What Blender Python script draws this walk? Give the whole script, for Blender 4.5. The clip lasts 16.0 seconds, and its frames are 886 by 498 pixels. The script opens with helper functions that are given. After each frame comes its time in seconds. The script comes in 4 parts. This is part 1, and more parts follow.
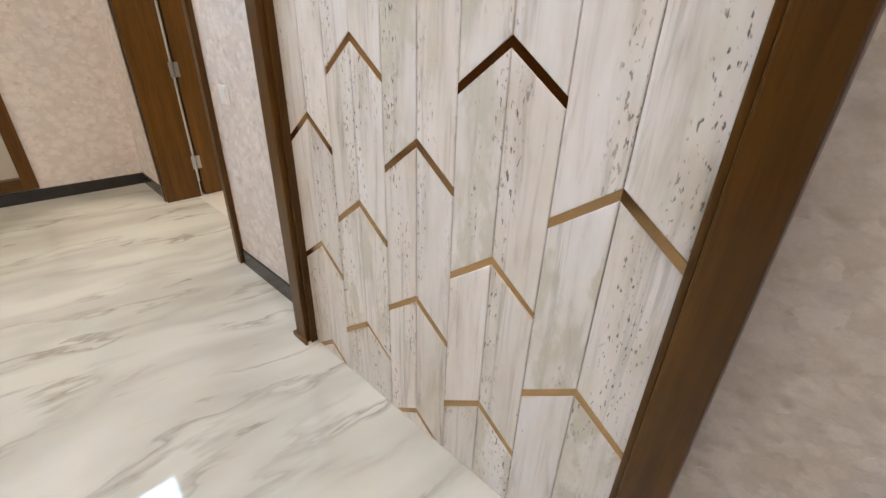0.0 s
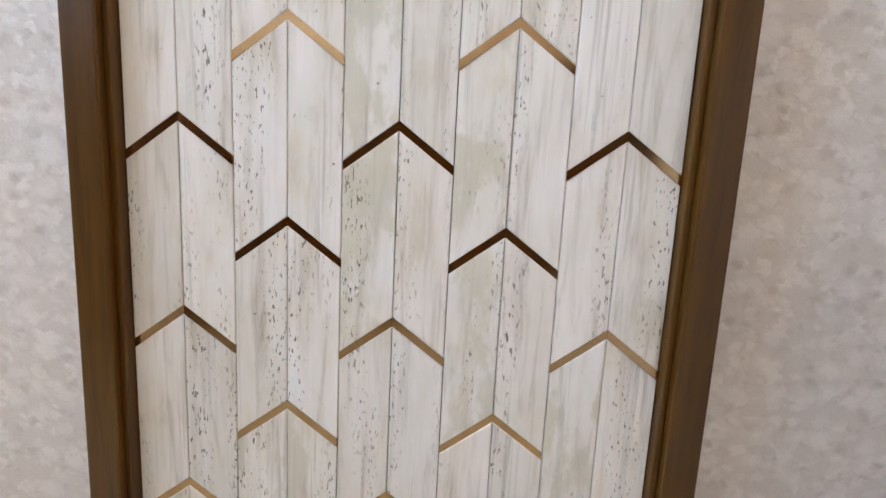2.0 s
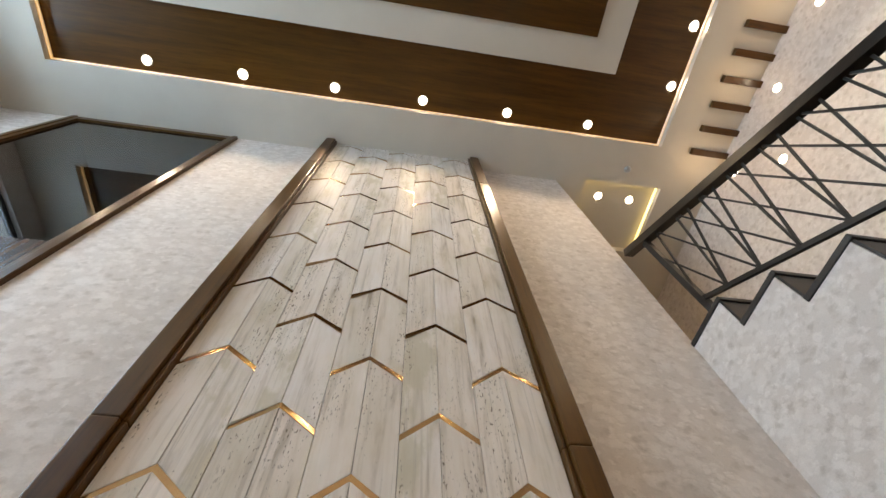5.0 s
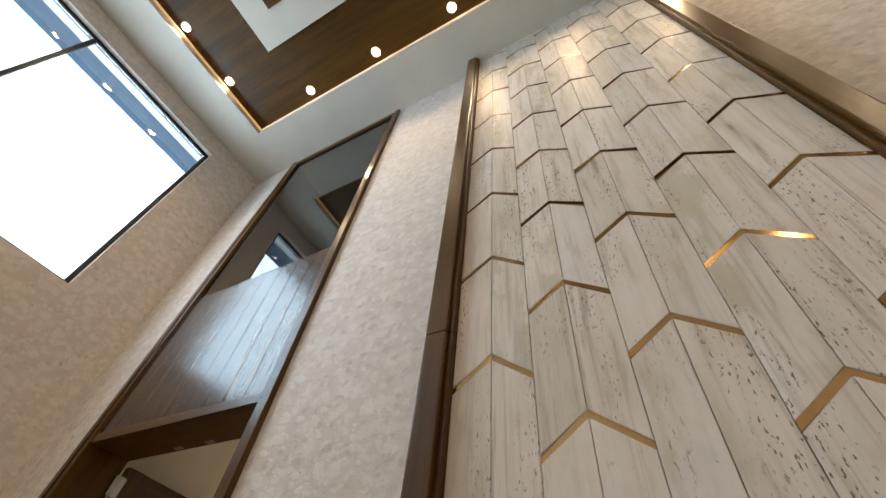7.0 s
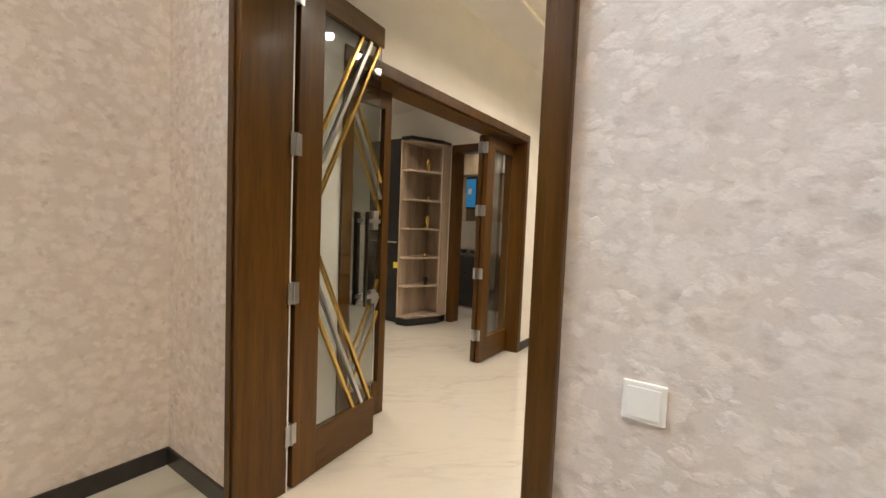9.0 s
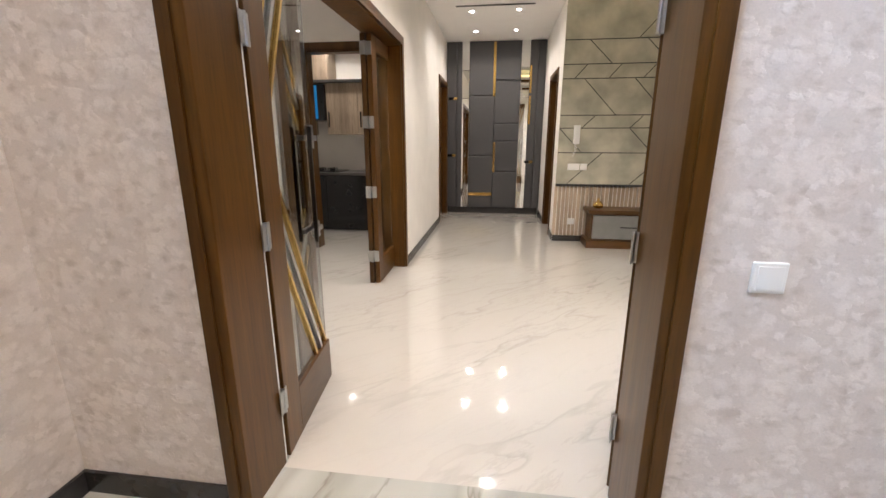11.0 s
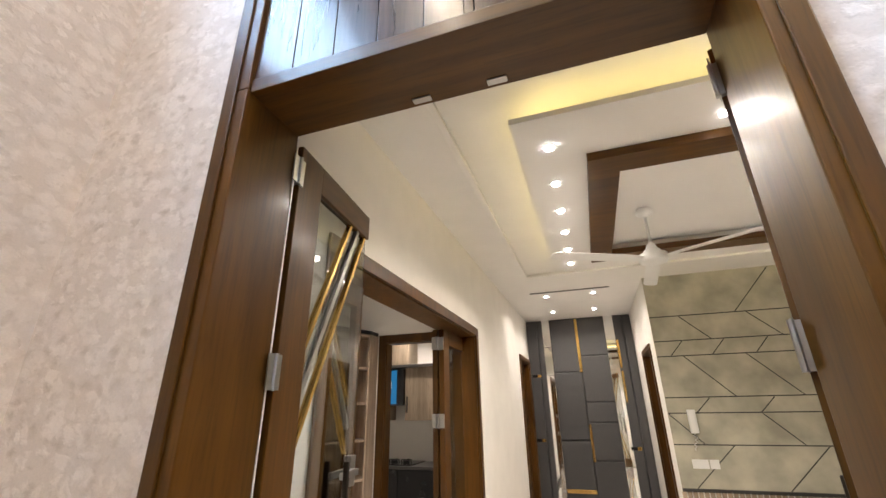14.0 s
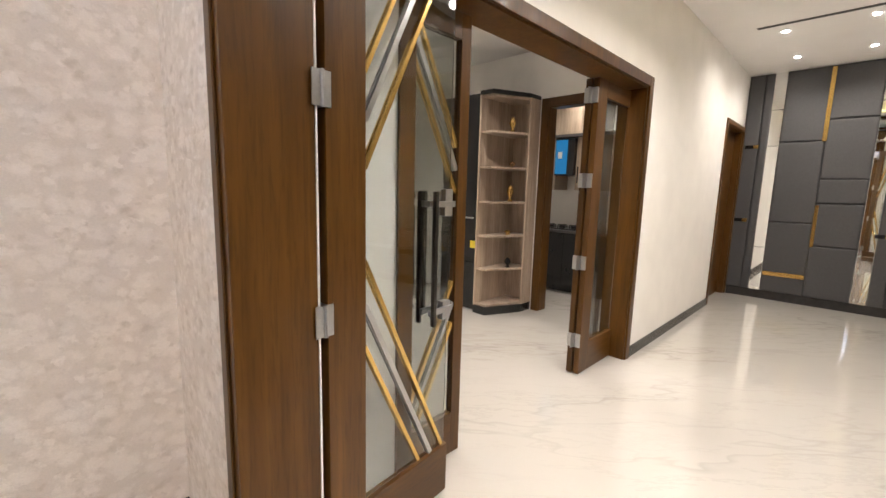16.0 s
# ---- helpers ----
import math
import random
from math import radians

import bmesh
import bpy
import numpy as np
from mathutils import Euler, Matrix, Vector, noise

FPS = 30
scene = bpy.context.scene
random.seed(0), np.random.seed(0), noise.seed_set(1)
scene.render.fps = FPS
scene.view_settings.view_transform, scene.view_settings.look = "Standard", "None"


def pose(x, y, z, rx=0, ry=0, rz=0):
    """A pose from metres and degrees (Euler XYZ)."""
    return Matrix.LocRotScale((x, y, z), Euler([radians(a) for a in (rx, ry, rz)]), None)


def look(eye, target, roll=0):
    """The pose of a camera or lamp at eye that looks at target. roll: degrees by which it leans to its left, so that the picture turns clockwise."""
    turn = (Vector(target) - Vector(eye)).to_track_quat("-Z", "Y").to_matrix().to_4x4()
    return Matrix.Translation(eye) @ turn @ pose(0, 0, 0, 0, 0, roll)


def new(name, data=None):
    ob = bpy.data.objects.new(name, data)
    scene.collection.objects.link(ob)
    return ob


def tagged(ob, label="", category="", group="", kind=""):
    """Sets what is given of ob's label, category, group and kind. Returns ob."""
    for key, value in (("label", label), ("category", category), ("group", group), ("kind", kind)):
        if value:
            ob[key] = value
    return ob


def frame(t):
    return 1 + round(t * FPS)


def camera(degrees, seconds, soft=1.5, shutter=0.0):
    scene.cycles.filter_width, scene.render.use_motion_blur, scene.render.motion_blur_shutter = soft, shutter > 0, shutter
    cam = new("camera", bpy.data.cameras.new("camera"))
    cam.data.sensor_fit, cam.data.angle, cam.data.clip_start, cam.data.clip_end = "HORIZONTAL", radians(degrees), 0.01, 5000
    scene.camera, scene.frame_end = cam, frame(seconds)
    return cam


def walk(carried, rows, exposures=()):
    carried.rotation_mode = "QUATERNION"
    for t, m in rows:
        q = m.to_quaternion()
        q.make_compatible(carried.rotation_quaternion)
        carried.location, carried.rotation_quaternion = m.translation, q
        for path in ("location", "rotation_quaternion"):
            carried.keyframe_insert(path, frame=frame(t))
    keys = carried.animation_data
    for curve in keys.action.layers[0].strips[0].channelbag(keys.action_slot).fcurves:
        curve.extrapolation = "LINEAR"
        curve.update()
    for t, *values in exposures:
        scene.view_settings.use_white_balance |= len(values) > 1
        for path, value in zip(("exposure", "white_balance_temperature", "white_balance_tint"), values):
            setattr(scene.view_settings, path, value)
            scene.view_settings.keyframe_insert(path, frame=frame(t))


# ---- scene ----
cam = camera(93.7, 16.0)
PATH = [
    (0, (0.749, -0.7, 1.206), (-0.465, 0.611, 0.307), 1.9),
    (0.5, (0.499, -0.766, 1.205), (-0.389, 0.758, 0.263), 0.2),
    (1, (0.29, -0.87, 1.201), (-0.164, 0.791, 0.184), 0.5),
    (1.5, (0.182, -0.928, 1.205), (-0.006, 0.866, 0.341), 2.1),
    (2, (0.142, -0.958, 1.289), (0.081, 1.023, 1.027), 2.9),
    (2.5, (0.104, -1.031, 1.389), (0.212, 0.905, 1.88), 2.6),
    (2.6, (0.089, -1.036, 1.396), (0.236, 0.859, 2.017), 2.3),
    (3, (0.093, -1.05, 1.463), (0.283, 0.661, 2.481), 1.9),
    (3.5, (0.084, -1.079, 1.524), (0.32, 0.346, 2.907), -0.2),
    (4, (0.077, -1.112, 1.586), (0.336, 0.07, 3.178), -1.6),
    (4.2, (0.073, -1.125, 1.609), (0.335, -0.064, 3.285), -2.8),
    (6.3, (0.049, -1.071, 1.638), (-0.201, -0.196, 3.419), 3.6),
    (6.5, (0.038, -1.039, 1.625), (-0.356, -0.115, 3.354), 6.0),
    (7, (-0.075, -0.979, 1.576), (-0.804, 0.088, 3.103), 8.2),
    (7.5, (-0.356, -0.985, 1.518), (-1.304, 0.281, 2.742), 6.2),
    (8, (-0.638, -0.963, 1.443), (-1.75, 0.486, 2.259), 3.9),
    (8.2, (-0.771, -0.925, 1.415), (-1.92, 0.584, 2.049), 3.3),
    (8.5, (-0.996, -0.844, 1.359), (-2.182, 0.729, 1.707), 2.6),
    (9, (-1.244, -0.864, 1.301), (-2.379, 0.779, 1.188), 2.3),
    (9.2, (-1.378, -0.919, 1.25), (-2.442, 0.742, 0.92), 2.4),
    (11.3, (-2.145, -1.068, 1.315), (-2.305, 0.862, 0.817), -0.3),
    (11.5, (-2.183, -1.079, 1.35), (-2.302, 0.896, 1.061), 0.1),
    (12, (-2.197, -1.076, 1.489), (-2.249, 0.908, 1.738), 0.5),
    (12.5, (-2.2, -1.063, 1.531), (-2.291, 0.847, 2.119), 0.7),
    (13, (-2.151, -0.96, 1.54), (-2.388, 0.88, 2.285), 0.7),
    (13.5, (-2.055, -0.801, 1.527), (-2.509, 0.993, 2.285), 1.1),
    (14, (-2.027, -0.699, 1.535), (-2.627, 1.067, 2.257), -0.9),
    (14.5, (-2.031, -0.549, 1.538), (-2.824, 1.175, 2.169), -1.3),
    (15, (-2.015, -0.399, 1.488), (-3.099, 1.245, 1.838), 0.1),
    (15.5, (-1.869, -0.326, 1.411), (-3.188, 1.176, 1.445), 0.5),
    (16, (-1.779, -0.298, 1.37), (-3.174, 1.106, 1.084), 1.5),
]
EXPOSURES = [(0, 0.58, 6600, 12), (2, 0.56, 6300, 11), (3, 0.22, 6850, 11), (4.2, -0.28, 7500, 12), (6.3, -0.48, 7850, 11), (7, -0.55, 8050, 11), (8, -0.14, 7200, 11), (8.5, 0.27, 7700, 11),
             (9, 0.5, 7100, 11), (11.5, 0.68, 6100, 15), (12.5, 0.62, 6950, 15), (14.5, 0.84, 6200, 13), (16, 0.92, 6100, 13)]
walk(cam, [(t, look(eye, target, roll)) for t, eye, target, roll in PATH],
     exposures=EXPOSURES)

# ---------- world, exposure, large lights ----------
world = bpy.data.worlds.new("world")
scene.world = world
world.use_nodes = True
sky = world.node_tree.nodes.new("ShaderNodeTexSky")
sky.sky_type, sky.sun_disc = "NISHITA", False
sky.sun_elevation, sky.sun_rotation = radians(40), radians(200)
world.node_tree.links.new(sky.outputs[0], world.node_tree.nodes["Background"].inputs[0])
world.node_tree.nodes["Background"].inputs[1].default_value = 0.15
sun = new("sun", bpy.data.lights.new("sun", "SUN"))
sun.data.energy, sun.data.angle, sun.data.color = 2.0, radians(0.5), (1, 0.95, 0.88)
sun.matrix_world = look((4, -10, 12), (0, 0, 0))

ZC = 5.66      # foyer ceiling
ZL = 2.97      # lobby ceiling
YW = 0.08      # foyer face of the door wall
YB = 0.30      # lobby face of the door wall
XL = -3.59     # foyer left wall
XR = 1.56      # stair side wall
XP = -3.025     # lobby left wall
YE = 6.74      # far end wall
YT = 4.61      # television wall
XQ = -1.32    # passage right wall


def lamp(name, kind, m, energy, colour, **more):
    d = bpy.data.lights.new(name, kind)
    d.energy, d.color = energy, colour
    for k, v in more.items():
        if k == "size":
            d.size = v
        elif k == "size_y":
            d.shape, d.size_y = "RECTANGLE", v
        elif k == "spot":
            d.spot_size, d.spot_blend = radians(v), 0.75
        elif k == "radius":
            d.shadow_soft_size = v
    ob = new(name, d)
    ob.matrix_world = m
    return ob


lamp("window_light", "AREA", look((XL - 0.95, -1.735, 4.62), (0, -1.735, 3.6)), 380, (0.47, 0.70, 1.0), size=3.3, size_y=2.9)

# ---------- materials ----------
def material(name):
    m = bpy.data.materials.new(name)
    m.use_nodes = True
    t = m.node_tree
    return m, t, t.nodes["Principled BSDF"]


def node(t, kind, **sets):
    n = t.nodes.new("ShaderNode" + kind)
    for k, v in sets.items():
        n.inputs[k].default_value = v
    return n


def coords(t, scale=(1, 1, 1)):
    tc = t.nodes.new("ShaderNodeNewGeometry")
    mp = node(t, "Mapping", Scale=scale)
    t.links.new(tc.outputs["Position"], mp.inputs["Vector"])
    return mp.outputs[0]


def ramp(t, src, stops):
    r = t.nodes.new("ShaderNodeValToRGB")
    e = r.color_ramp.elements
    while len(e) < len(stops):
        e.new(0.5)
    for el, (p, c) in zip(e, stops):
        el.position = p
        el.color = (*c, 1) if len(c) == 3 else c
    t.links.new(src, r.inputs[0])
    return r.outputs[0]


def grey(v):
    return (v, v, v)


def bump(t, bsdf, src, strength, distance=0.01):
    b = node(t, "Bump", Strength=strength, Distance=distance)
    t.links.new(src, b.inputs["Height"])
    t.links.new(b.outputs[0], bsdf.inputs["Normal"])


def mix(t, fac, a, b, blend="MIX"):
    m = t.nodes.new("ShaderNodeMix")
    m.data_type, m.blend_type = "RGBA", blend
    for sock, v in ((0, fac), (6, a), (7, b)):
        if isinstance(v, (int, float)):
            m.inputs[sock].default_value = v
        elif isinstance(v, tuple):
            m.inputs[sock].default_value = (*v, 1)
        else:
            t.links.new(v, m.inputs[sock])
    return m.outputs[2]


def plain(name, colour, rough=0.5, metal=0.0, vary=0.06, scale=14.0, relief=0.05, coat=0.0):
    m, t, b = material(name)
    p = coords(t)
    n = node(t, "TexNoise", Scale=scale, Detail=5)
    t.links.new(p, n.inputs["Vector"])
    c = ramp(t, n.outputs[0], [(0.3, tuple(x * (1 - vary) for x in colour)), (0.7, tuple(min(1, x * (1 + vary)) for x in colour))])
    t.links.new(c, b.inputs["Base Color"])
    b.inputs["Roughness"].default_value, b.inputs["Metallic"].default_value = rough, metal
    b.inputs["Coat Weight"].default_value = coat
    if relief:
        bump(t, b, n.outputs[0], relief, 0.002)
    return m


def wallpaper(name, dark, light):
    """Stucco-relief wallpaper: overlapping pale trowel dabs on a finely woven ground."""
    m, t, b = material(name)
    p = coords(t, (1, 1, 1.25))
    soft = node(t, "TexNoise", Scale=11.0, Detail=2, Roughness=0.5)
    ragged = node(t, "TexNoise", Scale=55.0, Detail=2, Roughness=0.55)
    fine = node(t, "TexNoise", Scale=170.0, Detail=3)
    wide = node(t, "TexNoise", Scale=1.6, Detail=3)
    for n in (soft, ragged, fine, wide):
        t.links.new(p, n.inputs["Vector"])
    warped = mix(t, 1.0, mix(t, 0.07, p, soft.outputs["Color"], "ADD"), mix(t, 1.0, ragged.outputs["Color"], grey(0.03), "MULTIPLY"), "ADD")

    def dabs(scale, keep, core, edge):
        """Scattered rounded dabs: some cells of a warped mosaic, each at a height of its own."""
        v = node(t, "TexVoronoi", Scale=scale)
        t.links.new(warped, v.inputs["Vector"])
        level = t.nodes.new("ShaderNodeSeparateColor")
        t.links.new(v.outputs["Color"], level.inputs[0])
        chosen = ramp(t, level.outputs[0], [(keep, grey(0)), (keep + 0.06, grey(0.55)), (1.0, grey(1))])
        return mix(t, 1.0, ramp(t, v.outputs["Distance"], [(core, grey(1)), (edge, grey(0))]), chosen, "MULTIPLY")
    raised = mix(t, 1.0, dabs(14.5, 0.2, 0.32, 0.66), dabs(24.0, 0.35, 0.28, 0.6), "LIGHTEN")
    relief = mix(t, 1.0, raised, ramp(t, ragged.outputs[0], [(0.3, grey(0.75)), (0.65, grey(1))]), "MULTIPLY")
    sunk = mix(t, 1.0, dabs(18.0, 0.5, 0.12, 0.48), mix(t, 1.0, dabs(31.0, 0.55, 0.12, 0.48), grey(0.6), "MULTIPLY"), "LIGHTEN")
    c = mix(t, relief, tuple((x + y) / 2 for x, y in zip(dark, light)), light)
    c = mix(t, sunk, c, dark)
    c = mix(t, 1.0, c, ramp(t, fine.outputs[0], [(0.3, grey(0.95)), (0.7, grey(1.03))]), "MULTIPLY")
    c = mix(t, 1.0, c, ramp(t, wide.outputs[0], [(0.3, (0.95, 0.955, 0.97)), (0.7, grey(1.0))]), "MULTIPLY")
    t.links.new(c, b.inputs["Base Color"])
    t.links.new(ramp(t, relief, [(0.0, grey(0.75)), (1.0, grey(0.6))]), b.inputs["Roughness"])
    h = mix(t, 0.05, mix(t, 0.35, relief, ramp(t, sunk, [(0, grey(1)), (1, grey(0))])), fine.outputs[0])
    bump(t, b, h, 0.5, 0.004)
    return m


def wood(name, dark, light, rough=0.32, axis="z", coat=0.14, spec=0.28):
    """Stained veneer with long grain along one axis."""
    m, t, b = material(name)
    s = {"z": (18, 18, 1.1), "y": (18, 1.1, 18), "x": (1.1, 18, 18)}[axis]
    p = coords(t, s)
    g = node(t, "TexNoise", Scale=1.3, Detail=3, Roughness=0.5, Distortion=0.1)
    t.links.new(p, g.inputs["Vector"])
    fine = node(t, "TexNoise", Scale=7.0, Detail=1)
    t.links.new(p, fine.inputs["Vector"])
    c = ramp(t, g.outputs[0], [(0.3, dark), (0.55, tuple((a + c) / 2 for a, c in zip(dark, light))), (0.75, light)])
    oi = t.nodes.new("ShaderNodeObjectInfo")
    v = ramp(t, oi.outputs["Random"], [(0, grey(0.85)), (1, grey(1.1))])
    c = mix(t, 1.0, c, v, "MULTIPLY")
    # darker pore lines and slow bands of stain
    pores = node(t, "TexNoise", Scale=4.2, Detail=4, Roughness=0.7, Distortion=0.6)
    band = node(t, "TexNoise", Scale=0.35, Detail=2)
    for n in (pores, band):
        t.links.new(p, n.inputs["Vector"])
    c = mix(t, 1.0, c, ramp(t, pores.outputs[0], [(0.36, grey(0.76)), (0.5, grey(1.0)), (0.7, grey(1.08))]), "MULTIPLY")
    c = mix(t, 1.0, c, ramp(t, band.outputs[0], [(0.35, grey(0.85)), (0.65, grey(1.18))]), "MULTIPLY")
    t.links.new(c, b.inputs["Base Color"])
    r = ramp(t, fine.outputs[0], [(0.3, grey(rough - 0.01)), (0.7, grey(rough + 0.03))])
    t.links.new(r, b.inputs["Roughness"])
    b.inputs["Coat Weight"].default_value, b.inputs["Coat Roughness"].default_value = coat, 0.15
    b.inputs["Specular IOR Level"].default_value = spec
    bump(t, b, fine.outputs[0], 0.006, 0.001)
    return m


def marble(name, base, vein, warm, scale=1.0, strength=1.0, turn=68, thin=1.0, detail=6, gloss=0.35):
    """Polished slab with long diagonal veins."""
    m, t, b = material(name)
    tc = t.nodes.new("ShaderNodeNewGeometry")
    tr = node(t, "Mapping", Rotation=(0, 0, radians(-turn)))
    t.links.new(tc.outputs["Position"], tr.inputs["Vector"])
    mp = node(t, "Mapping", Scale=(0.55 * scale, 2.3 * scale, 1))
    t.links.new(tr.outputs[0], mp.inputs["Vector"])
    warp = node(t, "TexNoise", Scale=1.4, Detail=5, Roughness=0.6)
    t.links.new(mp.outputs[0], warp.inputs["Vector"])
    v = mix(t, 0.2, mp.outputs[0], warp.outputs["Color"])
    n1 = node(t, "TexNoise", Scale=1.9, Detail=detail, Roughness=0.6)
    n2 = node(t, "TexNoise", Scale=0.9, Detail=3)
    n3 = node(t, "TexNoise", Scale=4.5, Detail=6, Roughness=0.65)
    for n in (n1, n2, n3):
        t.links.new(v, n.inputs["Vector"])
    l1 = ramp(t, n1.outputs[0], [(0.5 - 0.03 * thin, grey(0)), (0.5 - 0.006 * thin, grey(0.75 * strength)), (0.5 + 0.002 * thin, grey(0.5 * strength)), (0.5 + 0.07 * thin, grey(0))])
    l3 = ramp(t, n3.outputs[0], [(0.48, grey(0)), (0.5, grey(0.35 * strength)), (0.53, grey(0))])
    gate = ramp(t, n2.outputs[0], [(0.42, grey(0.1)), (0.6, grey(1))])
    lines = mix(t, 1.0, l1, gate, "MULTIPLY")
    c = mix(t, gate, base, warm)
    c = mix(t, lines, c, vein)
    c = mix(t, mix(t, 1.0, l3, gate, "MULTIPLY"), c, vein)
    t.links.new(c, b.inputs["Base Color"])
    b.inputs["Roughness"].default_value = 0.07
    b.inputs["Coat Weight"].default_value, b.inputs["Coat Roughness"].default_value = gloss, 0.02
    return m


def veined_marble(name):
    """Polished white marble: broad soft grey-green drifts, and a few thin dark veins within them."""
    m, t, b = material(name)
    tc = t.nodes.new("ShaderNodeNewGeometry")
    tr = node(t, "Mapping", Rotation=(0, 0, radians(-84)))
    t.links.new(tc.outputs["Position"], tr.inputs["Vector"])
    bend = node(t, "TexNoise", Scale=0.9, Detail=3, Roughness=0.5)
    t.links.new(tr.outputs[0], bend.inputs["Vector"])
    bent = mix(t, 0.35, tr.outputs[0], bend.outputs["Color"], "ADD")

    def tex(scale, **k):
        mp = node(t, "Mapping", Scale=scale)
        t.links.new(bent, mp.inputs["Vector"])
        n = node(t, "TexNoise", **k)
        t.links.new(mp.outputs[0], n.inputs["Vector"])
        return n.outputs[0]
    broad = tex((0.55, 1.9, 1), Scale=1.0, Detail=3, Roughness=0.5)
    thin = tex((0.6, 2.4, 1), Scale=1.2, Detail=5, Roughness=0.58)
    gate = tex((1.1, 2.2, 1), Scale=1.0, Detail=2)
    flecks = tex((2.4, 11.0, 1), Scale=1.2, Detail=4, Roughness=0.6)
    cloud = tex((0.9, 1.4, 1), Scale=1.1, Detail=3)
    c = ramp(t, cloud, [(0.3, (0.41, 0.405, 0.365)), (0.6, (0.49, 0.485, 0.45))])
    drift = ramp(t, broad, [(0.42, grey(0)), (0.487, grey(0.42)), (0.505, grey(0.32)), (0.58, grey(0))])
    c = mix(t, drift, c, (0.265, 0.26, 0.225))
    line = ramp(t, thin, [(0.482, grey(0)), (0.496, grey(0.95)), (0.502, grey(0.6)), (0.53, grey(0))])
    line = mix(t, 1.0, line, ramp(t, gate, [(0.44, grey(0)), (0.58, grey(1))]), "MULTIPLY")
    c = mix(t, line, c, (0.25, 0.24, 0.205))
    dark = mix(t, 1.0, ramp(t, flecks, [(0.64, grey(0)), (0.72, grey(0.8))]), ramp(t, drift, [(0.15, grey(0)), (0.35, grey(1))]), "MULTIPLY")
    c = mix(t, dark, c, (0.13, 0.115, 0.09))
    t.links.new(c, b.inputs["Base Color"])
    b.inputs["Roughness"].default_value = 0.05
    b.inputs["Coat Weight"].default_value, b.inputs["Coat Roughness"].default_value = 0.5, 0.015
    return m


def travertine(name):
    """Vein-cut travertine: vertical streaks, dark open pits, and a shade of its own on each plank."""
    m, t, b = material(name)
    oi = t.nodes.new("ShaderNodeObjectInfo")
    tc = t.nodes.new("ShaderNodeNewGeometry")
    off = t.nodes.new("ShaderNodeVectorMath")
    off.operation = "SCALE"
    off.inputs[0].default_value = (7.3, 3.1, 11.7)
    t.links.new(oi.outputs["Random"], off.inputs["Scale"])
    add = t.nodes.new("ShaderNodeVectorMath")
    t.links.new(tc.outputs["Position"], add.inputs[0])
    t.links.new(off.outputs[0], add.inputs[1])

    def tex(scale, **k):
        mp = node(t, "Mapping", Scale=scale)
        t.links.new(add.outputs[0], mp.inputs["Vector"])
        n = node(t, "TexNoise", **k)
        t.links.new(mp.outputs[0], n.inputs["Vector"])
        return n.outputs[0]
    streak = tex((27, 27, 2.6), Scale=1.0, Detail=5, Roughness=0.6, Distortion=0.5)
    cloud = tex((9, 9, 3.5), Scale=1.0, Detail=4, Roughness=0.6)
    rare = tex((48, 48, 30), Scale=1.0, Detail=4, Roughness=0.7)
    patch = tex((11, 11, 5), Scale=1.0, Detail=5, Roughness=0.6)
    pit = tex((165, 165, 52), Scale=1.0, Detail=3, Roughness=0.55)
    gate = tex((9, 9, 1.1), Scale=1.0, Detail=2)
    c = ramp(t, streak, [(0.27, (0.45, 0.405, 0.35)), (0.36, (0.64, 0.60, 0.56)), (0.46, (0.765, 0.725, 0.69)), (0.6, (0.80, 0.77, 0.74)), (0.78, (0.76, 0.75, 0.735))])
    c2 = ramp(t, cloud, [(0.3, (0.80, 0.775, 0.69)), (0.42, (0.93, 0.92, 0.88)), (0.6, (1, 1, 1))])
    c = mix(t, 1.0, c, c2, "MULTIPLY")
    shade = ramp(t, oi.outputs["Random"], [(0, (0.88, 0.86, 0.83)), (0.35, (1, 0.97, 0.95)), (0.7, (0.97, 0.97, 0.99)), (1, (1, 0.98, 0.94))])
    c = mix(t, 1.0, c, shade, "MULTIPLY")
    few = ramp(t, oi.outputs["Random"], [(0.72, grey(0)), (0.78, grey(0.75))])
    stain = mix(t, 1.0, ramp(t, patch, [(0.5, grey(0)), (0.58, grey(1))]), few, "MULTIPLY")
    c = mix(t, stain, c, (0.56, 0.52, 0.42))
    # thin grey bedding lines, strong on some planks only
    bed = tex((95, 95, 2.2), Scale=1.0, Detail=4, Roughness=0.6)
    belt = tex((13, 13, 1.3), Scale=1.0, Detail=2)
    lines = mix(t, 1.0, ramp(t, bed, [(0.36, grey(1)), (0.47, grey(0))]), ramp(t, belt, [(0.46, grey(0.06)), (0.62, grey(0.62))]), "MULTIPLY")
    c = mix(t, lines, c, (0.43, 0.40, 0.365))
    pm = ramp(t, pit, [(0.605, grey(0)), (0.65, grey(1))])
    pg = ramp(t, gate, [(0.5, grey(0)), (0.6, grey(1))])
    pits = mix(t, 1.0, pm, pg, "MULTIPLY")
    pits = mix(t, 1.0, pits, ramp(t, rare, [(0.7, grey(0)), (0.74, grey(1))]), "LIGHTEN")
    c = mix(t, mix(t, 1.0, pits, grey(0.85), "MULTIPLY"), c, (0.10, 0.08, 0.062))
    t.links.new(c, b.inputs["Base Color"])
    r = ramp(t, pits, [(0, grey(0.46)), (1, grey(0.8))])
    b.inputs["Specular IOR Level"].default_value = 0.12
    t.links.new(r, b.inputs["Roughness"])
    inv = ramp(t, pits, [(0, grey(1)), (1, grey(0))])
    bump(t, b, mix(t, 0.15, inv, streak), 0.35, 0.003)
    return m


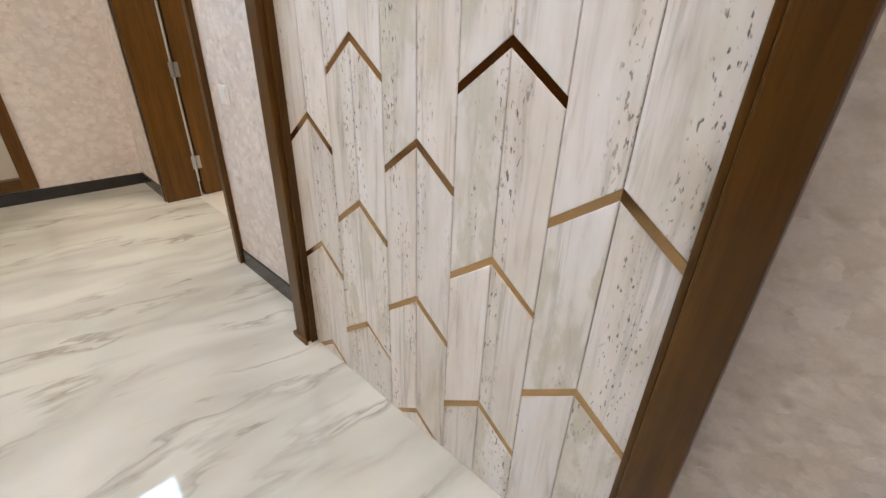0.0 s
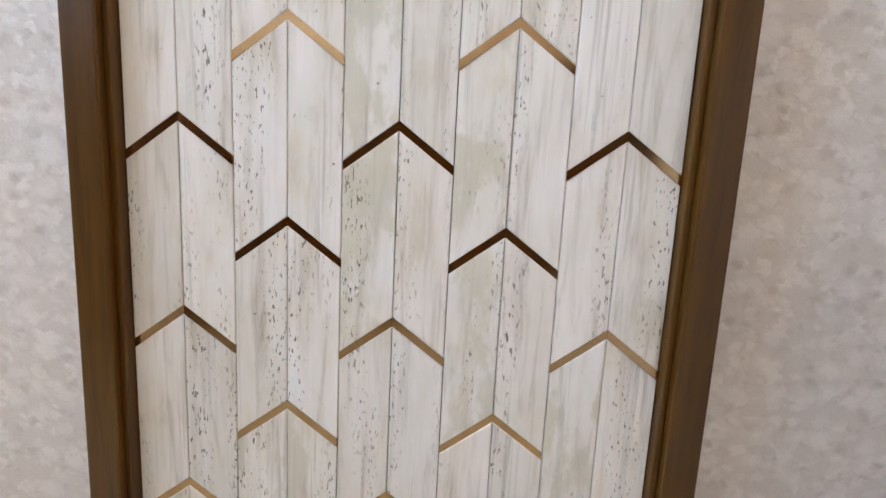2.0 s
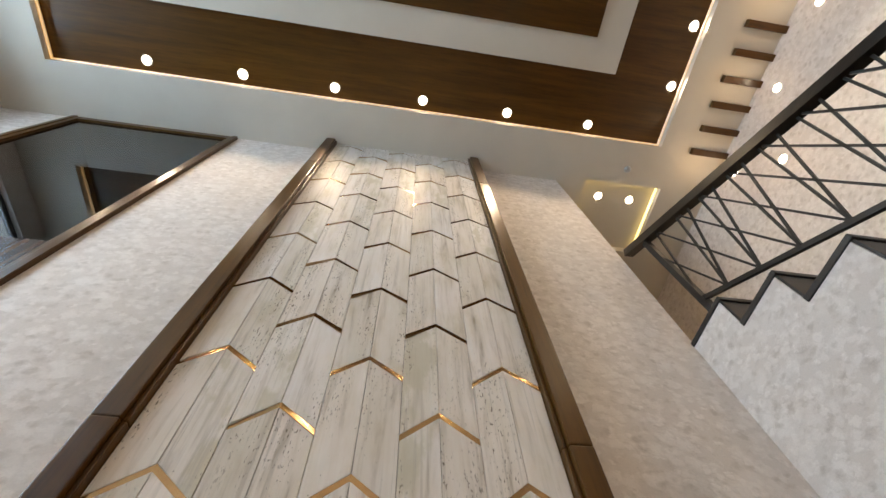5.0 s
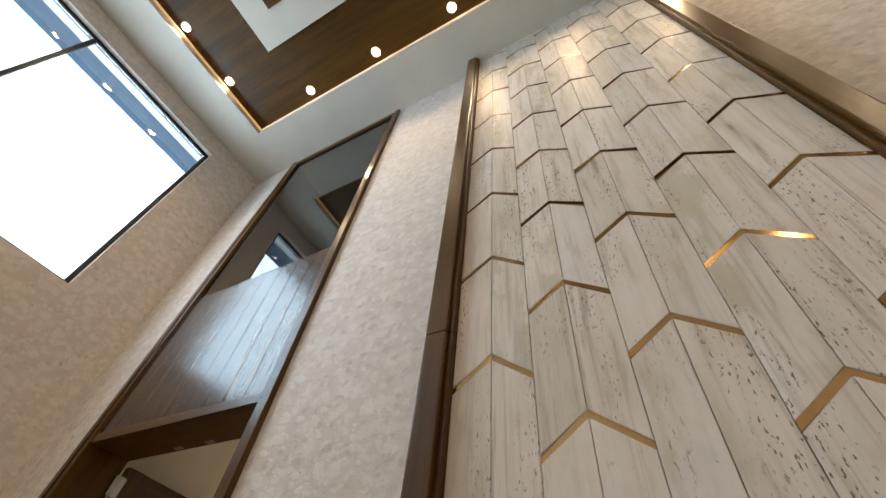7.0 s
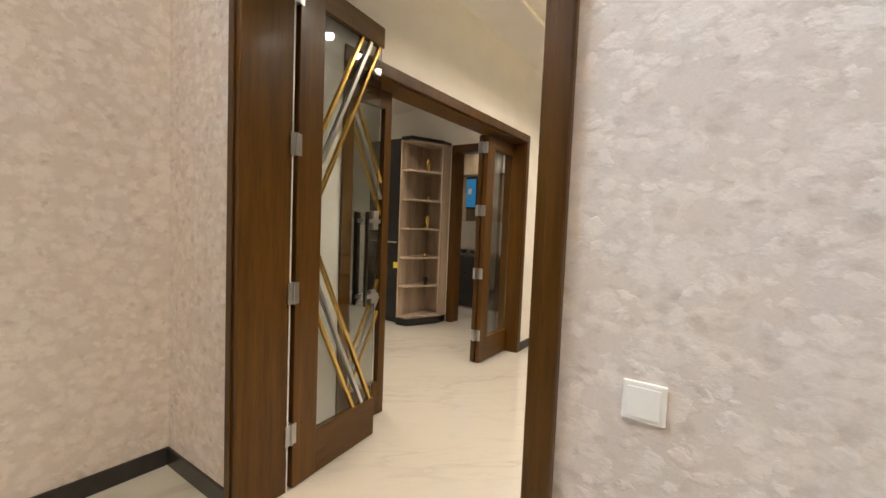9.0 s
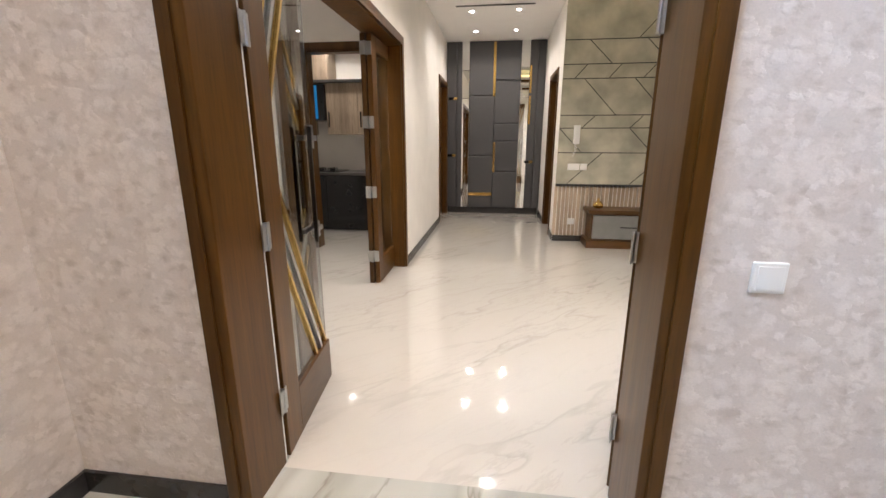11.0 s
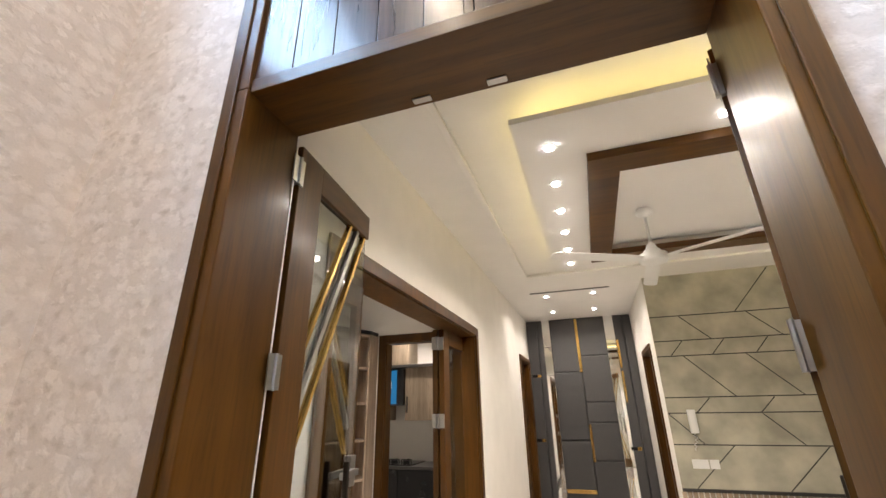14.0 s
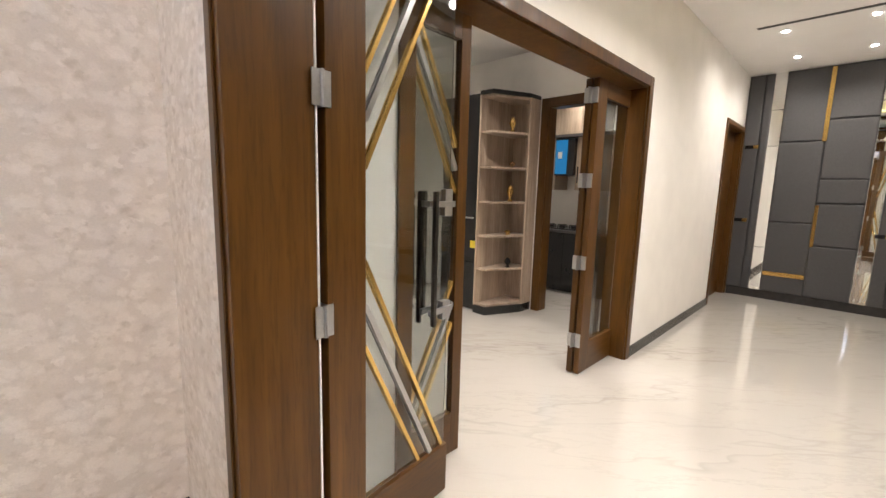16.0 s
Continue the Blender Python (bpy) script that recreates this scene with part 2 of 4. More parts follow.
def emitter(name, colour, strength):
    m, t, b = material(name)
    b.inputs["Base Color"].default_value = (0.9, 0.9, 0.9, 1)
    b.inputs["Emission Color"].default_value = (*colour, 1)
    b.inputs["Emission Strength"].default_value = strength
    return m


def glass(name, colour, rough=0.0):
    m, t, b = material(name)
    b.inputs["Base Color"].default_value = (*colour, 1)
    b.inputs["Transmission Weight"].default_value = 1.0
    b.inputs["Roughness"].default_value, b.inputs["IOR"].default_value = rough, 1.45
    return m


PAPER = wallpaper("stucco_wallpaper", (0.56, 0.485, 0.43), (0.81, 0.742, 0.69))
WOOD = wood("dark_walnut", (0.066, 0.0265, 0.0036), (0.106, 0.0445, 0.0062))
WOOD_X = wood("dark_walnut_level", (0.066, 0.0265, 0.0036), (0.106, 0.0445, 0.0062), axis="x")
WOOD_Y = wood("dark_walnut_along", (0.066, 0.0265, 0.0036), (0.106, 0.0445, 0.0062), axis="y")
SLATS = wood("walnut_planks", (0.044, 0.023, 0.015), (0.094, 0.052, 0.034), rough=0.22, coat=0.0, spec=0.55)
MARBLE = veined_marble("white_marble")
PORCELAIN = marble("cream_porcelain", (0.58, 0.545, 0.50), (0.22, 0.19, 0.165), (0.56, 0.525, 0.475), scale=0.62, strength=0.5, turn=43, thin=0.3, detail=3, gloss=0.9)
STONE = travertine("travertine")
BRASS = plain("polished_bronze", (0.52, 0.335, 0.17), 0.13, 1.0, 0.05, 30, 0.02)
GOLD = plain("brushed_gold", (0.80, 0.53, 0.17), 0.22, 1.0, 0.05, 60, 0.02)
DARKSTEEL = plain("dark_steel", (0.075, 0.068, 0.062), 0.3, 1.0, 0.05, 80, 0.03)
STEEL = plain("brushed_steel", (0.5, 0.5, 0.5), 0.28, 1.0, 0.05, 80, 0.03)
SKIRT = plain("dark_skirting", (0.028, 0.026, 0.026), 0.25, 0.0, 0.2, 20, 0.02)
PAINT = plain("cream_wall_paint", (0.85, 0.82, 0.77), 0.6, 0.0, 0.03, 4, 0.03)
CEIL = plain("ceiling_paint", (0.83, 0.81, 0.78), 0.7, 0.0, 0.02, 3, 0.02)
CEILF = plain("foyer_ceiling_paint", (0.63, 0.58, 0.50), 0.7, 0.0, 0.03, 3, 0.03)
GROUT = plain("dark_joint", (0.14, 0.12, 0.1), 0.9)
LEATHER = plain("grey_leatherette", (0.066, 0.064, 0.066), 0.5, 0.0, 0.15, 120, 0.25)
MIRROR = plain("mirror", (0.88, 0.89, 0.88), 0.02, 1.0, 0.0, 1, 0.0)
PLASTIC = plain("white_plastic", (0.82, 0.82, 0.8), 0.3, 0.0, 0.02, 9, 0.0)
BLACK = plain("black_lacquer", (0.012, 0.012, 0.013), 0.2, 0.0, 0.2, 8, 0.02)
IRON = plain("black_iron", (0.018, 0.018, 0.018), 0.4, 0.3, 0.2, 40, 0.05)
GRANITE = plain("grey_granite", (0.085, 0.08, 0.076), 0.3, 0.0, 0.4, 220, 0.02)
LAMINATE = wood("pale_oak_laminate", (0.36, 0.27, 0.2), (0.5, 0.4, 0.31), rough=0.45, coat=0.0)
CABINET = wood("beige_laminate", (0.42, 0.33, 0.24), (0.5, 0.4, 0.3), rough=0.4, coat=0.0)
CONCRETE = plain("olive_concrete_paint", (0.44, 0.42, 0.33), 0.6, 0.0, 0.28, 3.5, 0.1)
DARKLINE = plain("dark_groove", (0.03, 0.03, 0.028), 0.5)
GLASS = glass("clear_glass", (0.93, 0.97, 0.96))
TINT = glass("grey_tinted_glass", (0.63, 0.655, 0.645))
SMOKE = glass("smoked_glass", (0.3, 0.33, 0.34))
LIGHT = emitter("downlight_lens", (1.0, 0.9, 0.74), 40.0)
LIGHTN = emitter("lobby_downlight_lens", (1.0, 0.96, 0.9), 40.0)
COVE = emitter("cove_strip", (1.0, 0.80, 0.30), 3.2)
GILT = emitter("gilt_cove_strip", (1.0, 0.58, 0.16), 0.85)
SCREEN = emitter("appliance_screen", (0.01, 0.25, 0.55), 0.3)
SCREEN.node_tree.nodes["Principled BSDF"].inputs["Base Color"].default_value = (0.01, 0.05, 0.1, 1)
# near-black in place of the shade of an unlit room
VOID = plain("dim_room_dark_paint", (0.045, 0.05, 0.055), 0.7)

# ---------- helpers of the scene ----------
def bm_box(bm, x0, y0, z0, x1, y1, z1):
    m = Matrix.LocRotScale(((x0 + x1) / 2, (y0 + y1) / 2, (z0 + z1) / 2), None, (abs(x1 - x0), abs(y1 - y0), abs(z1 - z0)))
    return bmesh.ops.create_cube(bm, size=1, matrix=m)["verts"]


def boxes(*bs, bevel=0.0):
    bm = bmesh.new()
    for b in bs:
        bm_box(bm, *b)
    if bevel:
        bmesh.ops.bevel(bm, geom=list(bm.edges), offset=bevel, segments=2, affect="EDGES", profile=0.6)
    return bm


def cyl(bm, a, b, r, r2=None, seg=16):
    a, b = Vector(a), Vector(b)
    d = b - a
    m = Matrix.Translation((a + b) / 2) @ d.to_track_quat("Z", "Y").to_matrix().to_4x4()
    bmesh.ops.create_cone(bm, cap_ends=True, segments=seg, radius1=r, radius2=r if r2 is None else r2, depth=d.length, matrix=m)
    return bm


def bar(bm, a, b, w, d, up=(1, 0, 0)):
    """A straight bar of w by d from a to b; its d side lies along up."""
    a, b = Vector(a), Vector(b)
    z = (b - a).normalized()
    x = Vector(up)
    x = (x - z * x.dot(z)).normalized()
    y = z.cross(x)
    m = Matrix((x * d, y * w, z * (b - a).length)).transposed().to_4x4()
    m.translation = (a + b) / 2
    bmesh.ops.create_cube(bm, size=1, matrix=m)
    return bm


def prism(bm, outline, axis, lo, hi):
    """An outline of pairs, drawn out from lo to hi along axis."""
    def put(p, h):
        return {"x": (h, p[0], p[1]), "y": (p[0], h, p[1]), "z": (p[0], p[1], h)}[axis]
    a = [bm.verts.new(put(p, lo)) for p in outline]
    b = [bm.verts.new(put(p, hi)) for p in outline]
    n = len(outline)
    bm.faces.new(a)
    bm.faces.new(b[::-1])
    for i in range(n):
        bm.faces.new((a[i], b[i], b[(i + 1) % n], a[(i + 1) % n]))
    bmesh.ops.recalc_face_normals(bm, faces=bm.faces)
    return bm


def lathe(bm, profile, centre, seg=20):
    cx, cy, cz = centre
    rings = []
    for r, z in profile:
        rings.append([bm.verts.new((cx + r * math.cos(2 * math.pi * i / seg), cy + r * math.sin(2 * math.pi * i / seg), cz + z)) for i in range(seg)])
    for lo, hi in zip(rings, rings[1:]):
        for i in range(seg):
            bm.faces.new((lo[i], lo[(i + 1) % seg], hi[(i + 1) % seg], hi[i]))
    bm.faces.new(rings[0][::-1])
    bm.faces.new(rings[-1])
    for f in bm.faces:
        f.smooth = True
    return bm


def mesh_of(name, bm, mat):
    me = bpy.data.meshes.new(name)
    bm.to_mesh(me)
    bm.free()
    me.materials.append(mat)
    return me


def part(name, bm, mat, parent, label=""):
    ob = new(name, mesh_of(name, bm, mat))
    ob.parent = parent
    if parent is not None:
        ob.matrix_parent_inverse = parent.matrix_world.inverted()
    return tagged(ob, label)


def structure(name, bm, mat, label, category):
    return tagged(new(name, mesh_of(name, bm, mat)), label, category, kind="structure")


def thing(name, label, category, at=(0, 0, 0), group="", kind=""):
    ob = new(name)
    ob.location = at
    ob.matrix_world = Matrix.Translation(at)
    ob.empty_display_size = 0.1
    return tagged(ob, label, category, group, kind)


def solid(name, bm, mat, label, category, group=""):
    return tagged(new(name, mesh_of(name, bm, mat)), label, category, group)


# ---------- large structure ----------
DX0, DX1, DZ = -2.905, -1.625, 2.45          # main door opening
AX0, AX1 = -2.988, -1.553                  # its architraves' outer edges

# floors
structure("floor", boxes((-3.8, -4.0, -0.12, XR + 0.1, YB - 0.02, 0)), MARBLE, "polished white marble foyer floor with grey veins", "floor")
structure("floor_lobby", boxes((-7.0, YB - 0.02, -0.12, 3.2, 7.2, 0)), PORCELAIN, "polished cream porcelain lobby floor with faint veins", "floor")

# wall with the stone panel and the main door
wall = boxes((XL - 0.2, YW, 0, AX0 + 0.02, YB, ZC + 0.2), (AX1 - 0.02, YW, 0, XR + 0.01, YB, ZC + 0.2), (AX0 + 0.02, YW, 5.62, AX1 - 0.02, YB, ZC + 0.2))
structure("wall_north", wall, PAPER, "beige stucco-relief wallpapered wall", "wall")
# left wall with the high window
WY0, WY1, WZ0, WZ1 = -3.0, -0.47, 3.44, 5.42
FY0, FY1, FZ0, FZ1 = -2.4, -0.60, 0.10, 2.52
x0, x1 = XL - 0.22, XL
wall = boxes((x0, WY1, 0, x1, YW, ZC + 0.2), (x0, FY1, 0, x1, WY1, WZ0), (x0, -4.0, 0, x1, FY0, WZ0), (x0, FY0, 0, x1, FY1, FZ0),
             (x0, FY0, FZ1, x1, FY1, WZ0), (x0, -4.0, WZ1, x1, WY1, ZC + 0.2), (x0, -4.0, WZ0, x1, WY0, WZ1))
structure("wall_west", wall, PAPER, "beige stucco-relief wallpapered wall with a high window", "wall")
structure("wall_south", boxes((XL - 0.22, -4.2, 2.6, 4.4, -4.0, ZC + 0.2)), PAPER, "beige stucco-relief wallpapered wall", "wall")
# unseen; made dark to give the bronze inlays dark reflections
structure("wall_south_lower", boxes((XL - 0.22, -4.2, 0, 4.4, -4.0, 2.6)), WOOD_X, "assumed dark wood lower wall, unseen, for the inlays to mirror", "wall")
XE = 3.22
structure("wall_stairwell", boxes((XE, -4.0, 0, XE + 0.2, 1.9, ZC + 0.2)), PAPER, "beige stucco-relief wall of the stairwell", "wall")
structure("wall_landing", boxes((1.4, 1.6, 0, 4.4, 1.8, ZC + 0.2)), PAPER, "beige stucco-relief wall behind the landing", "wall")
structure("wall_landing_side", boxes((XR - 0.17, YB, 0, XR + 0.01, 1.6, ZC + 0.2)), PAPER, "beige stucco-relief wall beside the landing", "wall")

# foyer ceiling with a sunk brown tray
SX0, SX1, SY0, SY1 = -3.11, 2.53, -3.4, -0.39
IX0, IX1, IY0, IY1 = -2.42, 1.85, -2.5, -0.97
NX0, NX1, NY0, NY1 = 1.88, 2.70, 0.03, 0.80
c = boxes((XL - 0.2, SY1, ZC, NX0, YB, ZC + 0.1), (XL - 0.2, -4.1, ZC, SX0, SY1, ZC + 0.1), (SX0, -4.1, ZC, SX1, SY0, ZC + 0.1),
          (SX1, -4.1, ZC, 4.4, SY1, ZC + 0.1), (NX1, SY1, ZC, 4.4, 1.8, ZC + 0.1), (NX0, SY1, ZC, NX1, NY0, ZC + 0.1), (1.4, NY1, ZC, NX1, 1.8, ZC + 0.1),
          (1.4, YB, ZC, NX0, NY1, ZC + 0.1), (NX0, NY0, ZC + 0.1, NX1, NY1, ZC + 0.14), (IX0, IY0, ZC + 0.02, IX1, IY1, ZC + 0.09))
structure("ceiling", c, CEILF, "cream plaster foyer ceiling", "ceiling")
structure("ceiling_tray", boxes((SX0 - 0.1, SY0 - 0.1, ZC + 0.1, SX1 + 0.1, SY1 + 0.1, ZC + 0.16)), WOOD_X, "dark brown wooden tray of the foyer ceiling", "ceiling")
structure("ceiling_inset", boxes((IX0 + 0.27, IY0 + 0.27, ZC - 0.002, IX1 - 0.27, IY1 - 0.27, ZC + 0.02)), WOOD_X, "dark brown wooden ceiling inset", "ceiling")

# lobby shell
structure("wall_lobby_south", boxes((AX1 + 0.001, YB, 0, 3.2, YB + 0.004, 3.3), (XP - 0.2, YB, 0, AX0 - 0.001, YB + 0.004, 3.3)), PAINT, "cream painted lobby wall", "wall")
LY0, LY1, LZ = 0.78, 3.11, 2.17           # folding door opening in the left lobby wall
xa, xb = XP - 0.21, XP
wall = boxes((xa, YB, 0, xb, LY0 - 0.06, 3.3), (xa, LY1 + 0.06, 0, xb, 5.70, 3.3), (xa, LY0 - 0.06, LZ + 0.06, xb, LY1 + 0.06, 3.3), (xa, 6.72, 0, xb, 7.0, 3.3), (xa, 5.70, 2.3, xb, 6.72, 3.3))
structure("wall_lobby_west", wall, PAINT, "cream painted lobby wall with a wide opening", "wall")
structure("wall_end", boxes((XP - 0.2, YE + 0.06, 0, XQ + 0.2, YE + 0.2, 3.3)), PAINT, "painted end wall behind the upholstered panels", "wall")
structure("wall_passage", boxes((XQ, YT + 0.02, 0, XQ + 0.15, 4.95, 3.3), (XQ, 5.85, 0, XQ + 0.15, YE + 0.2, 3.3), (XQ, 4.95, 2.25, XQ + 0.15, 5.85, 3.3)), PAINT, "cream painted passage wall", "wall")
structure("wall_television", boxes((XQ, YT, 0, 3.2, YT + 0.15, 3.3)), PAINT, "painted wall behind the television panelling", "wall")
structure("wall_lobby_east", boxes((3.0, YB, 0, 3.2, YT, 3.3)), PAINT, "cream painted lobby wall", "wall")

# lobby ceiling: flat border, raised tray, floating panel
TX0, TX1, TY0, TY1 = -2.61, 1.6, 0.80, 3.98
c = boxes((-3.3, YB, ZL, TX0, 7.0, ZL + 0.1), (TX0, YB, ZL, 3.2, TY0, ZL + 0.1), (TX0, TY1, ZL, 3.2, 7.0, ZL + 0.1), (TX1, TY0, ZL, 3.2, TY1, ZL + 0.1))
structure("ceiling_lobby", c, CEIL, "white plaster lobby ceiling border", "ceiling")
structure("ceiling_tray_lobby", boxes((TX0, TY0, ZL + 0.008, TX1, TY1, ZL + 0.2)), CEIL, "raised white plaster tray of the lobby ceiling", "ceiling")
PX0, PX1, PY0, PY1, PZ = -2.253, 1.2, 0.985, 3.5, 2.82
BX0, BX1, BY0, BY1 = -1.90, 0.88, 1.37, 3.15
c = boxes((PX0, PY0, PZ, BX0 + 0.1, PY1, PZ + 0.03), (BX1 - 0.1, PY0, PZ, PX1, PY1, PZ + 0.03), (BX0 + 0.1, PY0, PZ, BX1 - 0.1, BY0 + 0.1, PZ + 0.03), (BX0 + 0.1, BY1 - 0.1, PZ, BX1 - 0.1, PY1, PZ + 0.03),
          (BX0 - 0.02, BY0 - 0.02, PZ + 0.101, BX1 + 0.02, BY1 + 0.02, ZL + 0.007), (BX0 - 0.02, BY0 - 0.02, PZ + 0.03, BX0 + 0.1, BY1 + 0.02, PZ + 0.101), (BX1 - 0.1, BY0 - 0.02, PZ + 0.03, BX1 + 0.02, BY1 + 0.02, PZ + 0.101),
          (BX0 + 0.1, BY0 - 0.02, PZ + 0.03, BX1 - 0.1, BY0 + 0.1, PZ + 0.101), (BX0 + 0.1, BY1 - 0.1, PZ + 0.03, BX1 - 0.1, BY1 + 0.02, PZ + 0.101))
structure("ceiling_panel", c, CEIL, "white floating ceiling panel with downlights", "ceiling")
structure("ceiling_well", boxes((BX0 + 0.101, BY0 + 0.101, PZ + 0.06, BX1 - 0.101, BY1 - 0.101, PZ + 0.1)), CEIL, "white plaster field inside the brown ceiling frame", "ceiling")
bw = 0.17
c = boxes((BX0, BY0, PZ - 0.05, BX0 + bw, BY1, PZ - 0.0005), (BX1 - bw, BY0, PZ - 0.05, BX1, BY1, PZ - 0.0005), (BX0 + bw, BY0, PZ - 0.05, BX1 - bw, BY0 + bw, PZ - 0.0005), (BX0 + bw, BY1 - bw, PZ - 0.05, BX1 - bw, BY1, PZ - 0.0005))
d = 0.022
structure("trim", boxes((TX0 - d, TY0 - d, ZL - 0.03, TX0 + 0.016, TY1 + d, ZL - 0.0005), (TX0 + 0.017, TY1 - 0.016, ZL - 0.03, TX1 + d, TY1 + d, ZL - 0.0005), (TX0 + 0.017, TY0 - d, ZL - 0.03, TX1 + d, TY0 + 0.016, ZL - 0.0005), bevel=0.006), CEIL, "white plaster moulding round the ceiling tray", "moulding")
structure("ceiling_frame", c, WOOD_X, "dark brown wooden frame on the lobby ceiling", "ceiling")

# dining room and kitchen beyond the folding door
YK = 3.80      # wall with the kitchen doorway
KX0, KX1, KZ = -4.27, -3.45, 2.27
structure("wall_dining", boxes((-7.0, YK, 0, KX0 - 0.08, YK + 0.14, 3.0), (KX0 - 0.08, YK, KZ + 0.08, KX1 + 0.08, YK + 0.14, 3.0), (KX1 + 0.08, YK, 0, XP - 0.2, YK + 0.14, 3.0)), PAINT, "cream painted dining room wall with a kitchen doorway", "wall")
structure("wall_dining_west", boxes((-7.1, YB, 0, -6.9, 7.0, 3.0)), PAINT, "cream painted dining room wall", "wall")
structure("wall_dining_south", boxes((-7.0, YB - 0.1, 0, -3.85, YB, 3.0), (-3.86, YB, 0, -3.3, YB + 0.004, 3.0)), PAINT, "cream painted dining room wall", "wall")
structure("wall_kitchen", boxes((-7.0, 5.45, 0, -3.2, 5.6, 3.0)), PAINT, "cream painted kitchen wall", "wall")
structure("ceiling_dining", boxes((-7.0, YB, 2.9, -3.3, 6.2, 3.0)), CEIL, "white plaster dining room ceiling", "ceiling")


def frame_round(name, label, plane, a0, a1, z1, lo, hi, w, proud, mat):
    """A wooden door lining and its architraves round an opening in a wall of constant plane."""
    th = thing(name, label, "door frame", kind="structure")
    def b(u0, z0, u1, zz, d0, d1):
        return (d0, u0, z0, d1, u1, zz) if plane == "x" else (u0, d0, z0, u1, d1, zz)
    part("jamb", boxes(b(a0 - 0.06, 0, a0, z1 + 0.06, lo, hi), bevel=0.003), mat, th)
    part("jamb", boxes(b(a1, 0, a1 + 0.06, z1 + 0.06, lo, hi), bevel=0.003), mat, th)
    part("head", boxes(b(a0, z1, a1, z1 + 0.06, lo, hi), bevel=0.003), mat, th)
    for d0, d1 in ((lo - proud, lo - 0.001), (hi + 0.001, hi + proud)):
        part("architrave", boxes(b(a0 - w, 0, a0 - 0.01, z1 + w, d0, d1), bevel=0.004), mat, th)
        part("architrave", boxes(b(a1 + 0.01, 0, a1 + w, z1 + w, d0, d1), bevel=0.004), mat, th)
        part("architrave", boxes(b(a0 - 0.01, z1 + 0.01, a1 + 0.01, z1 + w, d0, d1), bevel=0.004), mat, th)
    return th


frame_round("door_frame_folding", "dark walnut frame round the wide folding-door opening", "x", LY0, LY1, LZ, xa, xb, 0.085, 0.018, WOOD)
frame_round("door_frame_kitchen", "dark walnut frame round the kitchen doorway", "y", KX0, KX1, KZ, YK, YK + 0.14, 0.10, 0.018, WOOD)
frame_round("door_frame_passage", "dark walnut frame of a passage door", "x", 5.77, 6.65, 2.23, xa, xb, 0.07, 0.018, WOOD)
frame_round("door_frame_passage_right", "dark walnut frame of a passage door", "x", 5.02, 5.78, 2.18, XQ, XQ + 0.15, 0.07, 0.018, WOOD)
for n, xx, y0, y1, z in (("passage_door", XP - 0.12, 5.775, 6.645, 2.225), ("passage_door", XQ + 0.08, 5.025, 5.775, 2.175)):
    solid(n, boxes((xx, y0, 0.005, xx + 0.04, y1, z), bevel=0.003), WOOD, "closed dark walnut passage door", "door", "passage doors")

# skirting
def skirting(name, *bs, mat=SKIRT):
    structure(name, boxes(*bs, bevel=0.002), mat, "dark polished skirting board along the wall", "skirting")


H = 0.092
skirting("baseboard_north", (XL, YW - 0.014, 0, AX0 - 0.002, YW - 0.001, H), (AX1 + 0.002, YW - 0.014, 0, -0.792, YW - 0.001, H), (0.792, YW - 0.014, 0, XR, YW - 0.001, H))
skirting("baseboard_west", (XL + 0.001, -4.0, 0, XL + 0.014, YW - 0.015, H))
skirting("baseboard_lobby", (XP + 0.001, LY1 + 0.09, 0, XP + 0.014, 5.695, H), (XP + 0.001, YB + 0.01, 0, XP + 0.014, LY0 - 0.09, H))
skirting("baseboard_end", (XP + 0.02, YE - 0.02, 0, XQ - 0.02, YE + 0.03, 0.11))
skirting("baseboard_passage", (XQ - 0.014, YT, 0, XQ - 0.001, 4.94, H), (XQ - 0.014, 5.86, 0, XQ - 0.001, YE - 0.03, H))
skirting("baseboard_television", (XQ - 0.0, YT - 0.03, 0, 3.0, YT - 0.004, 0.075))

# ---------- main door: tall frame, plank overpanel, glazed transom, two leaves ----------
portal = thing("door_1", "tall dark walnut portal frame rising to the ceiling", "door frame", (DX0, YW, 0), kind="structure")
ZT = 5.64
for a, b in ((AX0, DX0), (DX1, AX1)):
    part("post", boxes((a, YW - 0.02, 0, b, YB + 0.005, DZ + 0.01), bevel=0.004), WOOD, portal)
    part("post", boxes((a, YW - 0.02, DZ + 0.012, b, YB + 0.005, ZT), bevel=0.004), WOOD, portal)
    o = a if a == AX0 else b
    s = 1 if a == AX0 else -1
    part("moulding", boxes((o, YW - 0.028, 0, o + s * 0.045, YW - 0.0205, ZT), bevel=0.004), WOOD, portal)
part("head", boxes((DX0, YW - 0.02, ZT - 0.07, DX1, YB, ZT), bevel=0.004), WOOD_X, portal)
part("lintel", boxes((DX0, YW - 0.01, DZ, DX1, YB + 0.005, DZ + 0.05), bevel=0.003), WOOD_X, portal)
ZP = 3.52
n = 9
w = (DX1 - DX0) / n
for i in range(n):
    part("plank", boxes((DX0 + i * w + 0.0012, YW - 0.004, DZ + 0.051, DX0 + (i + 1) * w - 0.0012, YW + 0.03, ZP), bevel=0.0015), SLATS, portal)
part("rail", boxes((DX0, YW + 0.031, DZ + 0.051, DX1, YB, ZP - 0.03)), WOOD_X, portal)
pane = part("pane", boxes((DX0, YW, ZP + 0.002, DX1, YW + 0.006, ZT - 0.071)), SMOKE, portal, "dark glossy transom glass")
